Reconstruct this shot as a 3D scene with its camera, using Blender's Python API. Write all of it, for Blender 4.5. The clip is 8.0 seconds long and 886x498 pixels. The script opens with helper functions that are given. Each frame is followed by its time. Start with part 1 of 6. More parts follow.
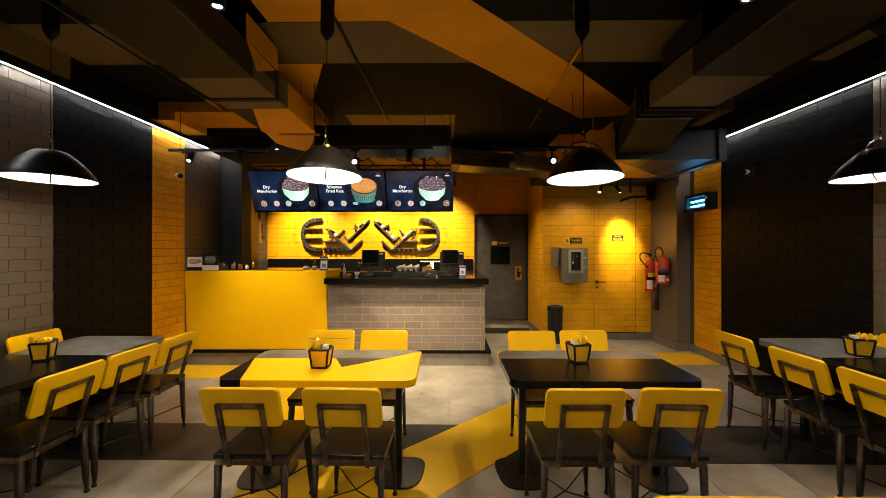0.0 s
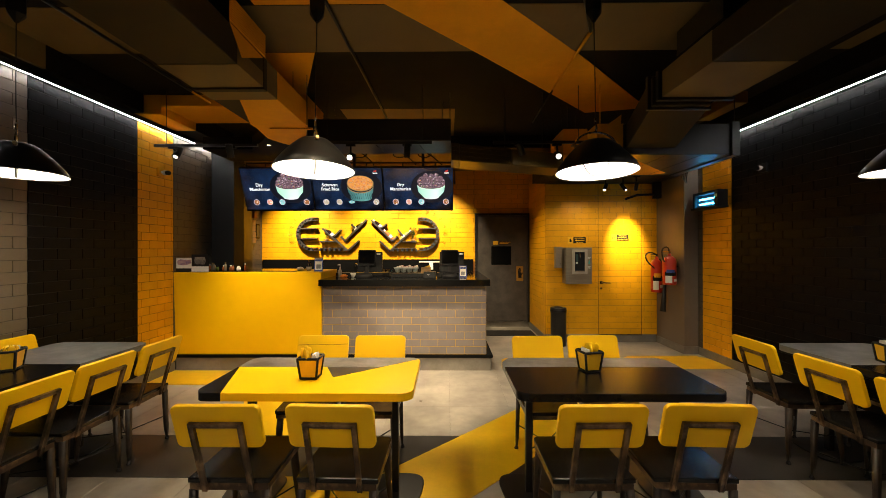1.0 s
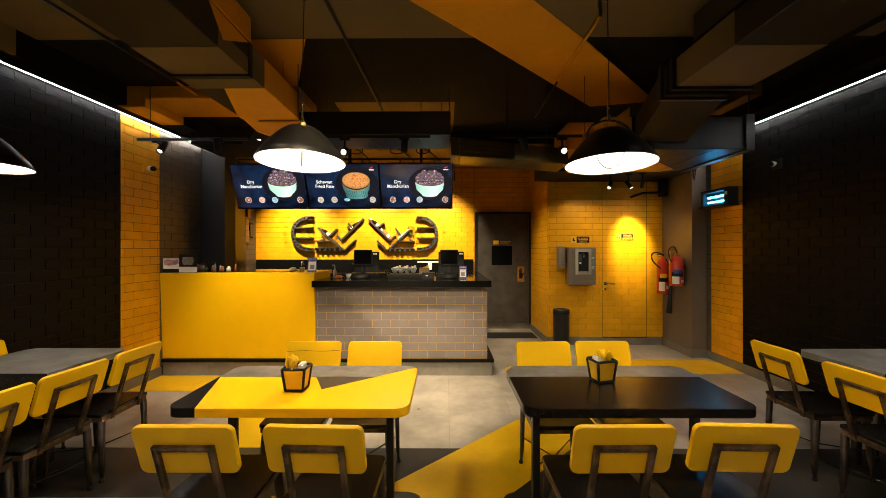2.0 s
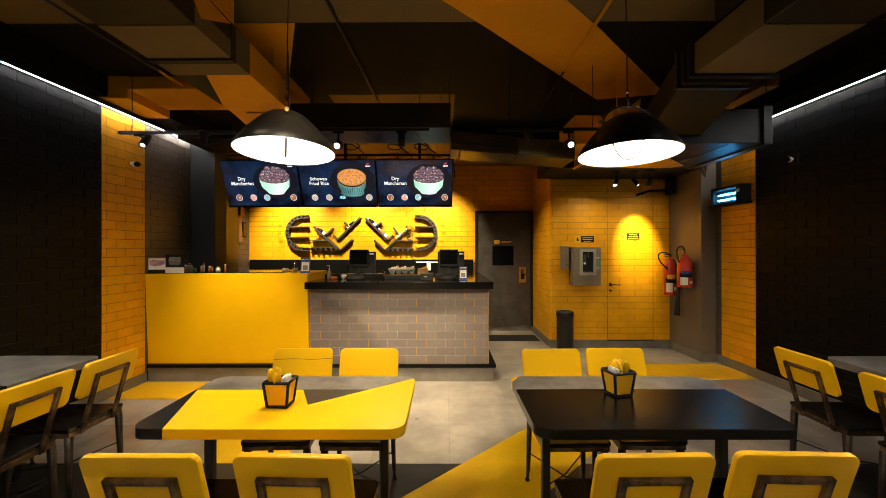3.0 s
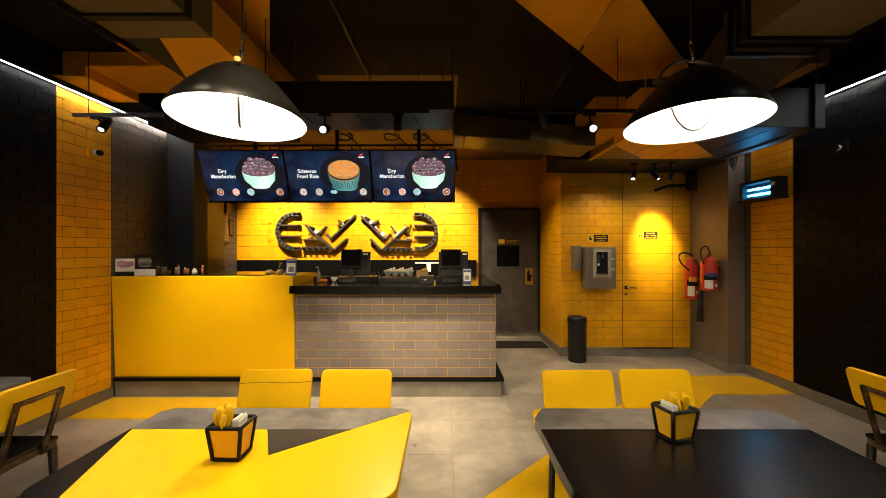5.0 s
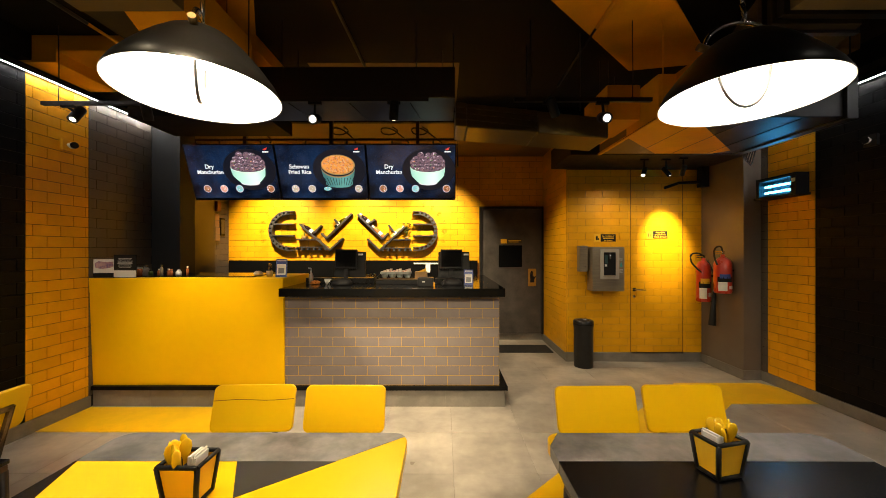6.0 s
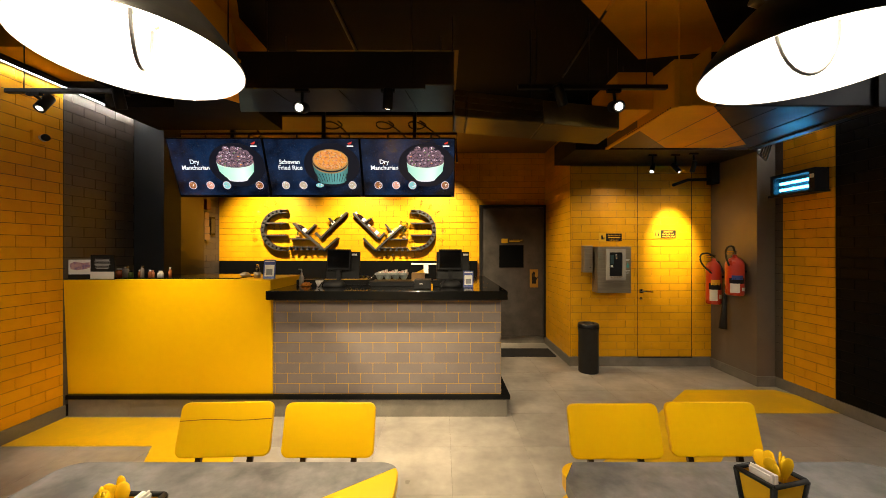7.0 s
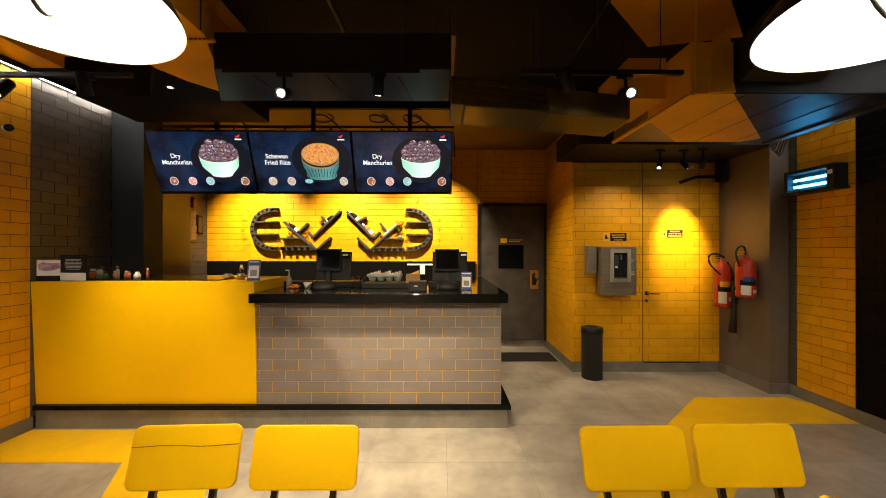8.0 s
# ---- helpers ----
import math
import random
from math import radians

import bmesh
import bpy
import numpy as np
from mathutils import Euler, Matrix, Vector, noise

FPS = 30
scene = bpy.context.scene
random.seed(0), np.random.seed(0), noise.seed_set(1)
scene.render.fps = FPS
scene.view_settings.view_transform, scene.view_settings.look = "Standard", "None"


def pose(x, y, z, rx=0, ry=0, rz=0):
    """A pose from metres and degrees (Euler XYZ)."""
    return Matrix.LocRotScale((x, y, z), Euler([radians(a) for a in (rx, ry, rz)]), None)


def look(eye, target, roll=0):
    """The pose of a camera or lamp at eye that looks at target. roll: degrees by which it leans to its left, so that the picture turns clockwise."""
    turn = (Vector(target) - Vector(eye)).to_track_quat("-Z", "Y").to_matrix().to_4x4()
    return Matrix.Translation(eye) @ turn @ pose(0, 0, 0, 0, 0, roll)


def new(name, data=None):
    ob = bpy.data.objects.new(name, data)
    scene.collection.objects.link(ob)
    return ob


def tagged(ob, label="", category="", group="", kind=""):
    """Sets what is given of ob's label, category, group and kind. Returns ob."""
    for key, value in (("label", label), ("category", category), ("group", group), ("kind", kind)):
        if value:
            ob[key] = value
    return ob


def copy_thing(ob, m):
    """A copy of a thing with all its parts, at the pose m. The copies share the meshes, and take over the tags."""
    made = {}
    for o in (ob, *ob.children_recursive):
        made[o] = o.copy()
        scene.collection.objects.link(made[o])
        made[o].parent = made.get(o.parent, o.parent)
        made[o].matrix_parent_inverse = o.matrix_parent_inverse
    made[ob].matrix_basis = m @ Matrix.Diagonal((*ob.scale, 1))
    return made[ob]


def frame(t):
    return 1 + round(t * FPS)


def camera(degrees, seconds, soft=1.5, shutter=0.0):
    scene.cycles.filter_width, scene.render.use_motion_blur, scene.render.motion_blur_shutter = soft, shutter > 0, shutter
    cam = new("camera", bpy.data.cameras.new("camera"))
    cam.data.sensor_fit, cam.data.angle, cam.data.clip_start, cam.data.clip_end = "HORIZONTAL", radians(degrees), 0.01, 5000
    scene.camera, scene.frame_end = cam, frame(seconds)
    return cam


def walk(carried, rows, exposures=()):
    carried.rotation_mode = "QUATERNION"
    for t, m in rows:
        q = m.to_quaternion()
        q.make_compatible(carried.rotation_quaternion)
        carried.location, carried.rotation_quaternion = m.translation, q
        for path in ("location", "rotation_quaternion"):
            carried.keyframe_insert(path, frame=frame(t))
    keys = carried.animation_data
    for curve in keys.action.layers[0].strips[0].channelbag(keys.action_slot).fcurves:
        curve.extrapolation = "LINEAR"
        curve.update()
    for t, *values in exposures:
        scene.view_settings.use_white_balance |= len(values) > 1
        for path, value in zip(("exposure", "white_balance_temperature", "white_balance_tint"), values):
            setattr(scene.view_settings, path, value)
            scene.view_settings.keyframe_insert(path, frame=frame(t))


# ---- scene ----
cam = camera(99.7, 8.0, soft=0.8)
PATH = [
    (0, (0.115, 0.229, 1.603), (0.092, 2.229, 1.605), 0.0),
    (0.5, (0.110, 0.33, 1.602), (0.090, 2.33, 1.605), -0.05),
    (1, (0.108, 0.435, 1.601), (0.089, 2.435, 1.604), -0.1),
    (1.5, (0.106, 0.539, 1.599), (0.090, 2.539, 1.602), -0.1),
    (3, (0.097, 0.863, 1.597), (0.089, 2.863, 1.599), -0.08),
    (3.5, (0.092, 0.977, 1.597), (0.086, 2.977, 1.599), -0.07),
    (4, (0.086, 1.096, 1.597), (0.080, 3.096, 1.598), -0.05),
    (4.5, (0.081, 1.215, 1.597), (0.073, 3.215, 1.598), -0.05),
    (6, (0.070, 1.593, 1.598), (0.065, 3.593, 1.599), 0.0),
    (6.5, (0.071, 1.707, 1.598), (0.068, 3.707, 1.599), 0.0),
    (7, (0.077, 1.821, 1.597), (0.077, 3.821, 1.598), 0.0),
    (7.5, (0.085, 1.934, 1.597), (0.089, 3.934, 1.598), 0.03),
    (8, (0.092, 2.051, 1.592), (0.103, 4.051, 1.595), 0.06),
]
walk(cam, [(t, look(eye, target, roll)) for t, eye, target, roll in PATH])

# ---- world and lamps ----
scene.view_settings.exposure = 1.22
world = bpy.data.worlds.new("night")
scene.world = world
world.use_nodes = True
world.node_tree.nodes["Background"].inputs[0].default_value = (0.9, 0.75, 0.55, 1)
world.node_tree.nodes["Background"].inputs[1].default_value = 0.0

WARM = (1.0, 0.80, 0.50)
SOFT = (1.0, 0.86, 0.64)
# the two at y 0.43 are unseen, added to light the chair backs
PENDANTS = [(-2.68, 2.83), (-0.740, 2.83), (1.064, 2.83), (3.09, 2.83), (-0.733, 0.43), (1.064, 0.43)]
RIM = 2.095


def lamp(name, kind, place, watts, colour, target=None, cone=60, blend=0.6, size=0.03):
    data = bpy.data.lights.new(name, kind)
    data.energy, data.color = watts, colour
    data.shadow_soft_size = size
    ob = new(name, data)
    if kind == "SPOT":
        data.spot_size, data.spot_blend = radians(cone), blend
        ob.matrix_basis = look(place, target)
    else:
        ob.location = place
    return ob


# the added rear pair, out of view, burns weaker
for px, py in PENDANTS:
    lamp("pendant_bulb_light", "POINT", (px, py, RIM + 0.045), 15 if py > 1 else 10, SOFT, size=0.035)
# wall washers over the shelf wall
for sx, w in ((-2.85, 300), (-1.35, 250), (-0.08, 290)):
    lamp("washer_light", "SPOT", (sx, 6.95, 3.16), w, WARM, (sx, 8.2, 1.62), 72, 1.0)
# spots on the track and under the soffit
TRACK_SPOTS = [((-0.33, 4.55, 2.58), (-0.5, 4.95, 0), 215, 78),
               ((0.95, 4.5, 2.6), (2.3, 5.9, 0.3), 13, 80), ((-2.30, 4.6, 2.6), (-2.36, 5.3, 0.75), 96, 62),
               ((-2.95, 4.6, 2.62), (-2.9, 3.1, 0.5), 11, 80)]
for place, target, w, cone in TRACK_SPOTS:
    lamp("track_spot_light", "SPOT", place, w, WARM, target, cone, 0.95, size=0.09)
# extra beam without its own head, added to brighten the yellow table
lamp("table_spot_light", "SPOT", (-0.33, 4.53, 2.585), 95, WARM, (-0.72, 2.85, 0.79), 48, 0.8)
for sx, tx, w, cone in ((3.10, 3.19, 155, 46), (2.55, 2.25, 15, 125), (2.93, 3.3, 8, 125)):
    lamp("wc_spot_light", "SPOT", (sx, 6.32, 2.52), w, WARM, (tx, 6.93, 1.72 if cone < 100 else 1.0), cone, 1.0, size=0.05)
lamp("counter_spot_light", "SPOT", (-0.40, 1.74, 2.90), 165, WARM, (-0.15, 5.4, 0.55), 50, 1.0, size=0.02)
# unseen lamp without a fitting, added to brighten dark door, nib and floor
lamp("ceiling_spot_light", "SPOT", (0.5, 6.6, 3.2), 95, WARM, (1.5, 7.1, 0.1), 84, 1.0)
for sx, sy in ((-1.15, 2.25), (1.72, 2.22)):
    lamp("room_spot_light", "SPOT", (sx, sy, 2.88), 13, WARM, (sx * 1.05, sy + 0.15, 0), 85, 0.9)

# ---- materials ----
def node(tree, kind, **values):
    n = tree.nodes.new(kind)
    for k, v in values.items():
        n.inputs[k.replace("_", " ")].default_value = v
    return n


def mat(name, colour, rough=0.5, metal=0.0, vary=0.15, scale=6.0, bump=0.1, fine=60.0, second=None, spread=(0.45, 0.62),
        piece=0.0, coat=0.0, rough_vary=0.12, stretch=(1, 1, 1), spec=0.5, detail=6.0):
    m = bpy.data.materials.new(name)
    m.use_nodes = True
    t = m.node_tree
    b = t.nodes["Principled BSDF"]
    b.inputs["Metallic"].default_value = metal
    b.inputs["Coat Weight"].default_value = coat
    b.inputs["Specular IOR Level"].default_value = spec
    b.inputs["Coat Roughness"].default_value = 0.15
    co = t.nodes.new("ShaderNodeTexCoord")
    mp = t.nodes.new("ShaderNodeMapping")
    mp.inputs["Scale"].default_value = stretch
    geo = t.nodes.new("ShaderNodeNewGeometry")
    t.links.new(geo.outputs["Position"] if piece else co.outputs["Object"], mp.inputs["Vector"])
    big = node(t, "ShaderNodeTexNoise", Scale=scale, Detail=detail, Roughness=0.6)
    small = node(t, "ShaderNodeTexNoise", Scale=fine, Detail=4.0, Roughness=0.65)
    t.links.new(mp.outputs[0], big.inputs["Vector"])
    t.links.new(mp.outputs[0], small.inputs["Vector"])
    ramp = t.nodes.new("ShaderNodeValToRGB")
    ramp.color_ramp.elements[0].position, ramp.color_ramp.elements[1].position = spread
    c2 = second or tuple(c * (1 - vary) for c in colour)
    ramp.color_ramp.elements[0].color = (*c2, 1)
    ramp.color_ramp.elements[1].color = (*colour, 1)
    t.links.new(big.outputs["Fac"], ramp.inputs["Fac"])
    hsv = t.nodes.new("ShaderNodeHueSaturation")
    t.links.new(ramp.outputs["Color"], hsv.inputs["Color"])
    val = node(t, "ShaderNodeMapRange", To_Min=1 - vary * 0.5, To_Max=1 + vary * 0.5)
    t.links.new(small.outputs["Fac"], val.inputs["Value"])
    if piece:
        info = t.nodes.new("ShaderNodeObjectInfo")
        pr = node(t, "ShaderNodeMapRange", To_Min=1 - piece, To_Max=1 + piece)
        t.links.new(info.outputs["Random"], pr.inputs["Value"])
        mul = t.nodes.new("ShaderNodeMath")
        mul.operation = "MULTIPLY"
        t.links.new(pr.outputs[0], mul.inputs[0])
        t.links.new(val.outputs[0], mul.inputs[1])
        t.links.new(mul.outputs[0], hsv.inputs["Value"])
    else:
        t.links.new(val.outputs[0], hsv.inputs["Value"])
    t.links.new(hsv.outputs["Color"], b.inputs["Base Color"])
    rr = node(t, "ShaderNodeMapRange", To_Min=max(0.03, rough - rough_vary), To_Max=min(1, rough + rough_vary))
    t.links.new(big.outputs["Fac"], rr.inputs["Value"])
    t.links.new(rr.outputs[0], b.inputs["Roughness"])
    if bump:
        bp = node(t, "ShaderNodeBump", Strength=bump, Distance=0.004)
        mix = t.nodes.new("ShaderNodeMath")
        mix.operation = "ADD"
        t.links.new(big.outputs["Fac"], mix.inputs[0])
        t.links.new(small.outputs["Fac"], mix.inputs[1])
        t.links.new(mix.outputs[0], bp.inputs["Height"])
        t.links.new(bp.outputs[0], b.inputs["Normal"])
    return m


def glow(name, colour, strength):
    m = bpy.data.materials.new(name)
    m.use_nodes = True
    b = m.node_tree.nodes["Principled BSDF"]
    b.inputs["Base Color"].default_value = (*[min(1, c) for c in colour], 1)
    b.inputs["Emission Color"].default_value = (*colour, 1)
    b.inputs["Emission Strength"].default_value = strength
    b.inputs["Roughness"].default_value = 0.3
    return m


def glass(name, colour, rough=0.02):
    m = bpy.data.materials.new(name)
    m.use_nodes = True
    b = m.node_tree.nodes["Principled BSDF"]
    b.inputs["Base Color"].default_value = (*colour, 1)
    b.inputs["Transmission Weight"].default_value = 1.0
    b.inputs["Roughness"].default_value = rough
    b.inputs["IOR"].default_value = 1.45
    return m


ORANGE = mat("orange_tile_paint", (0.79, 0.38, 0.005), 0.42, vary=0.10, bump=0.12, piece=0.05, scale=3, fine=40, spec=0.25)
TAUPE = mat("taupe_tile_paint", (0.10, 0.079, 0.059), 0.45, vary=0.12, bump=0.12, piece=0.07, scale=3, fine=40)
BLACKTILE = mat("black_tile_paint", (0.0040, 0.0040, 0.0046), 0.45, vary=0.2, bump=0.08, piece=0.06, scale=3, fine=40, spec=0.08)
GREYTILE = mat("grey_counter_tile", (0.185, 0.155, 0.142), 0.55, vary=0.07, bump=0.1, piece=0.06, scale=5, fine=50, spec=0.2)
GROUT_D = mat("dark_joint", (0.0055, 0.0045, 0.004), 0.8, vary=0.3)
GROUT_O = mat("brown_joint", (0.26, 0.095, 0.006), 0.8, vary=0.3)
GROUT_Y = mat("yellow_joint", (0.62, 0.33, 0.012), 0.7, vary=0.2)
COLUMN = mat("brown_grey_paint", (0.145, 0.115, 0.085), 0.5, vary=0.12, bump=0.08, scale=2)
PLASTER_D = mat("dark_plaster", (0.007, 0.0065, 0.006), 0.7, vary=0.3, bump=0.15, scale=2)
BROWNPANEL = mat("brown_panel", (0.06, 0.042, 0.016), 0.4, vary=0.2, scale=2)
TILEFLOOR = mat("concrete_floor_tile", (0.41, 0.365, 0.308), 0.30, vary=0.46, scale=2.0, bump=0.0, fine=11, piece=0.045,
                spread=(0.32, 0.66), rough_vary=0.06, detail=3.5)
FLOORJOINT = mat("floor_joint", (0.24, 0.21, 0.175), 0.7)
FLOORYELLOW = mat("yellow_floor_coating", (0.82, 0.485, 0.006), 0.33, vary=0.12, scale=2.5, bump=0.05, fine=30)
FLOORDARK = mat("dark_floor_coating", (0.040, 0.037, 0.034), 0.34, vary=0.25, scale=2.2, bump=0.05, fine=30, spec=0.25)
SKIRT = mat("concrete_skirting", (0.21, 0.185, 0.15), 0.45, vary=0.25, scale=4)
CEILBLACK = mat("black_ceiling_paint", (0.0075, 0.0068, 0.006), 0.7, vary=0.3, scale=2, bump=0.1, spec=0.12)
CEILAMBER = mat("amber_ceiling_paint", (0.82, 0.38, 0.006), 0.65, vary=0.12, scale=2, bump=0.1, spec=0.25)
CEILDARK = mat("dark_olive_ceiling_paint", (0.036, 0.028, 0.013), 0.6, vary=0.25, scale=2, bump=0.1, spec=0.25)
CEILTAUPE = mat("olive_ceiling_paint", (0.175, 0.13, 0.056), 0.65, vary=0.12, scale=2, bump=0.1, spec=0.2)
# ochre paint; on the rear ceiling it stands in for light
CEILOCHRE = mat("ochre_paint_and_glow", (0.17, 0.09, 0.012), 0.6, vary=0.2, scale=2, bump=0.1)
YELLOW = mat("yellow_lacquer", (0.82, 0.465, 0.002), 0.38, vary=0.04, scale=1.5, bump=0.008, rough_vary=0.05, spec=0.16)
YELLOWTOP = mat("yellow_laminate", (0.84, 0.475, 0.003), 0.32, vary=0.03, scale=2, bump=0.006, rough_vary=0.05, spec=0.16)
BLACKTOP = mat("black_laminate", (0.007, 0.0062, 0.006), 0.24, vary=0.15, scale=5, bump=0, fine=90, spec=0.2, rough_vary=0.02)
GREYTOP = mat("concrete_laminate", (0.19, 0.18, 0.175), 0.4, vary=0.35, scale=7, bump=0.05, fine=45, second=(0.062, 0.06, 0.06), spread=(0.36, 0.64), detail=10.0)
CHARTOP = mat("charcoal_laminate", (0.024, 0.0235, 0.024), 0.35, vary=0.2, scale=5, bump=0.04)
BLACKWOOD = mat("black_stained_seat", (0.008, 0.0068, 0.006), 0.22, vary=0.4, scale=3, bump=0.10, fine=40, stretch=(6, 1, 1), spec=0.28)
RUST = mat("worn_raw_steel", (0.25, 0.16, 0.085), 0.40, 0.6, vary=0.3, scale=9, bump=0.2, second=(0.06, 0.036, 0.02), fine=120)
LEGMETAL = mat("worn_black_leg", (0.018, 0.013, 0.010), 0.42, 0.1, vary=0.4, scale=14, bump=0.1, second=(0.05, 0.031, 0.017), spread=(0.32, 0.6), spec=0.35)
BLACKMETAL = mat("black_metal", (0.014, 0.013, 0.013), 0.38, 0.2, vary=0.3, scale=12, bump=0.08)
MATTBLACK = mat("matt_black_plastic", (0.009, 0.009, 0.0095), 0.5, vary=0.2, scale=10, bump=0.03, spec=0.2)
DUCTBLACK = mat("black_duct_paint", (0.009, 0.0085, 0.0085), 0.42, 0.0, vary=0.3, scale=3, bump=0.1)
SHADEBLACK = mat("black_enamel_shade", (0.008, 0.0075, 0.007), 0.36, 0.0, vary=0.2, scale=10, bump=0.02, spec=0.3)
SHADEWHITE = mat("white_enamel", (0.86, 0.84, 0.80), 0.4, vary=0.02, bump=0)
BRASS = mat("brass_knob", (0.26, 0.18, 0.07), 0.4, 0.9, vary=0.1, bump=0.02)
CHROME = mat("chrome", (0.62, 0.60, 0.57), 0.15, 1.0, vary=0.1, bump=0.02)
STEEL = mat("brushed_steel", (0.33, 0.275, 0.20), 0.40, 0.75, vary=0.15, scale=5, bump=0.03, fine=150, stretch=(1, 1, 12))
DOORMETAL = mat("blotched_concrete_door", (0.072, 0.060, 0.050), 0.5, vary=0.6, scale=5, bump=0.06, spread=(0.3, 0.7))
GRANITE = mat("black_granite", (0.006, 0.006, 0.006), 0.09, vary=0.2, scale=60, bump=0, fine=200, spec=0.09, rough_vary=0.01)
RED = mat("red_extinguisher_paint", (0.55, 0.035, 0.012), 0.3, vary=0.08, bump=0.02, coat=0.4)
WHITE = mat("white_plastic", (0.75, 0.73, 0.69), 0.4, vary=0.05, bump=0.02)
PAPER = mat("white_paper", (0.78, 0.76, 0.70), 0.8, vary=0.05, bump=0.05)
RUBBER = mat("black_rubber", (0.014, 0.013, 0.013), 0.7, vary=0.2)
BOARDGREY = mat("grey_shelf_board", (0.036, 0.033, 0.03), 0.5, vary=0.2, bump=0.08)
ACCENT = mat("signal_yellow_print", (0.80, 0.45, 0.01), 0.5, vary=0.04, bump=0)
CUTLERY = mat("yellow_cutlery_plastic", (0.87, 0.53, 0.008), 0.25, vary=0.05, bump=0.02)
BLUE = mat("blue_print", (0.03, 0.06, 0.28), 0.4, vary=0.08, bump=0)
GREEN = mat("leaf_green", (0.10, 0.16, 0.02), 0.5, vary=0.3)
CARD = mat("brown_card", (0.30, 0.17, 0.06), 0.7, vary=0.15)
SAUCE = mat("red_sauce", (0.48, 0.15, 0.05), 0.25, vary=0.15, bump=0.02)
LED = glow("white_led", (1.0, 0.97, 0.93), 44)
BULB = glow("bulb_glow", SOFT, 30)
SPOTGLOW = glow("spot_lens", (1.0, 0.90, 0.74), 25)
SPOTDIM = glow("spot_lens_dim", (1.0, 0.86, 0.66), 3)
UVTUBE = glow("insect_tube", (0.05, 0.50, 1.0), 13)
CLEAR = bpy.data.materials.new("clear_glass")
CLEAR.use_nodes = True
_t = CLEAR.node_tree
_mix, _tr, _gl = _t.nodes.new("ShaderNodeMixShader"), _t.nodes.new("ShaderNodeBsdfTransparent"), _t.nodes.new("ShaderNodeBsdfGlossy")
_tr.inputs["Color"].default_value = (0.985, 0.985, 0.97, 1)
_gl.inputs["Roughness"].default_value = 0.05
_mix.inputs[0].default_value = 0.07
_t.links.new(_tr.outputs[0], _mix.inputs[1])
_t.links.new(_gl.outputs[0], _mix.inputs[2])
_t.links.new(_mix.outputs[0], _t.nodes["Material Output"].inputs["Surface"])
GREENGLASS = glass("green_bottle_glass", (0.10, 0.22, 0.03), 0.05)
DARKGLASS = mat("dark_wine_bottle", (0.012, 0.006, 0.008), 0.08, vary=0.1, bump=0)


# ---- mesh helpers ----
def bm_box(bm, x0, x1, y0, y1, z0, z1, mi=0):
    vs = [bm.verts.new(p) for p in ((x0, y0, z0), (x1, y0, z0), (x1, y1, z0), (x0, y1, z0),
                                    (x0, y0, z1), (x1, y0, z1), (x1, y1, z1), (x0, y1, z1))]
    fs = []
    for f in ((3, 2, 1, 0), (4, 5, 6, 7), (0, 1, 5, 4), (1, 2, 6, 5), (2, 3, 7, 6), (3, 0, 4, 7)):
        fc = bm.faces.new([vs[i] for i in f])
        fc.material_index = mi
        fs.append(fc)
    return vs, fs


def bm_prism(bm, pts, z0, z1, mi=0):
    low = [bm.verts.new((x, y, z0)) for x, y in pts]
    top = [bm.verts.new((x, y, z1)) for x, y in pts]
    n = len(pts)
    fs = [bm.faces.new(low[::-1]), bm.faces.new(top)]
    for i in range(n):
        fs.append(bm.faces.new((low[i], low[(i + 1) % n], top[(i + 1) % n], top[i])))
    for f in fs:
        f.material_index = mi
    return low + top


def bm_lathe(bm, profile, n=24, centre=(0, 0, 0), closed=False, mi=0):
    rings = []
    for r, z in profile:
        rings.append([bm.verts.new((centre[0] + r * math.cos(2 * math.pi * i / n), centre[1] + r * math.sin(2 * math.pi * i / n), centre[2] + z))
                      for i in range(n)] if r > 1e-6 else [bm.verts.new((centre[0], centre[1], centre[2] + z))])
    for a, b in zip(rings, rings[1:]):
        for i in range(n):
            j = (i + 1) % n
            if len(a) == 1 and len(b) == 1:
                continue
            if len(a) == 1:
                f = bm.faces.new((a[0], b[j], b[i]))
            elif len(b) == 1:
                f = bm.faces.new((a[i], a[j], b[0]))
            else:
                f = bm.faces.new((a[i], a[j], b[j], b[i]))
            f.material_index, f.smooth = mi, True


def bm_tube(bm, pts, r, n=8, mi=0):
    pts = [Vector(p) for p in pts]
    rings = []
    for i, p in enumerate(pts):
        d = (pts[min(i + 1, len(pts) - 1)] - pts[max(i - 1, 0)]).normalized()
        side = d.cross(Vector((0, 0, 1)))
        if side.length < 1e-3:
            side = d.cross(Vector((0, 1, 0)))
        side.normalize()
        up = side.cross(d)
        rr = r[i] if isinstance(r, (list, tuple)) else r
        rings.append([bm.verts.new(p + rr * (math.cos(2 * math.pi * k / n) * side + math.sin(2 * math.pi * k / n) * up)) for k in range(n)])
    for a, b in zip(rings, rings[1:]):
        for k in range(n):
            f = bm.faces.new((a[k], a[(k + 1) % n], b[(k + 1) % n], b[k]))
            f.smooth, f.material_index = True, mi
    for ring in (rings[0][::-1], rings[-1]):
        f = bm.faces.new(ring)
        f.material_index = mi


def smooth_path(pts, rounds=4):
    pts = [Vector(p) for p in pts]
    fine = []
    for a, b in zip(pts, pts[1:]):
        fine += [a.lerp(b, q / 4) for q in range(4)]
    fine.append(pts[-1])
    for n in range(rounds):
        fine = [fine[0]] + [(a + b * 2 + c) / 4 for a, b, c in zip(fine, fine[1:], fine[2:])] + [fine[-1]]
    return fine


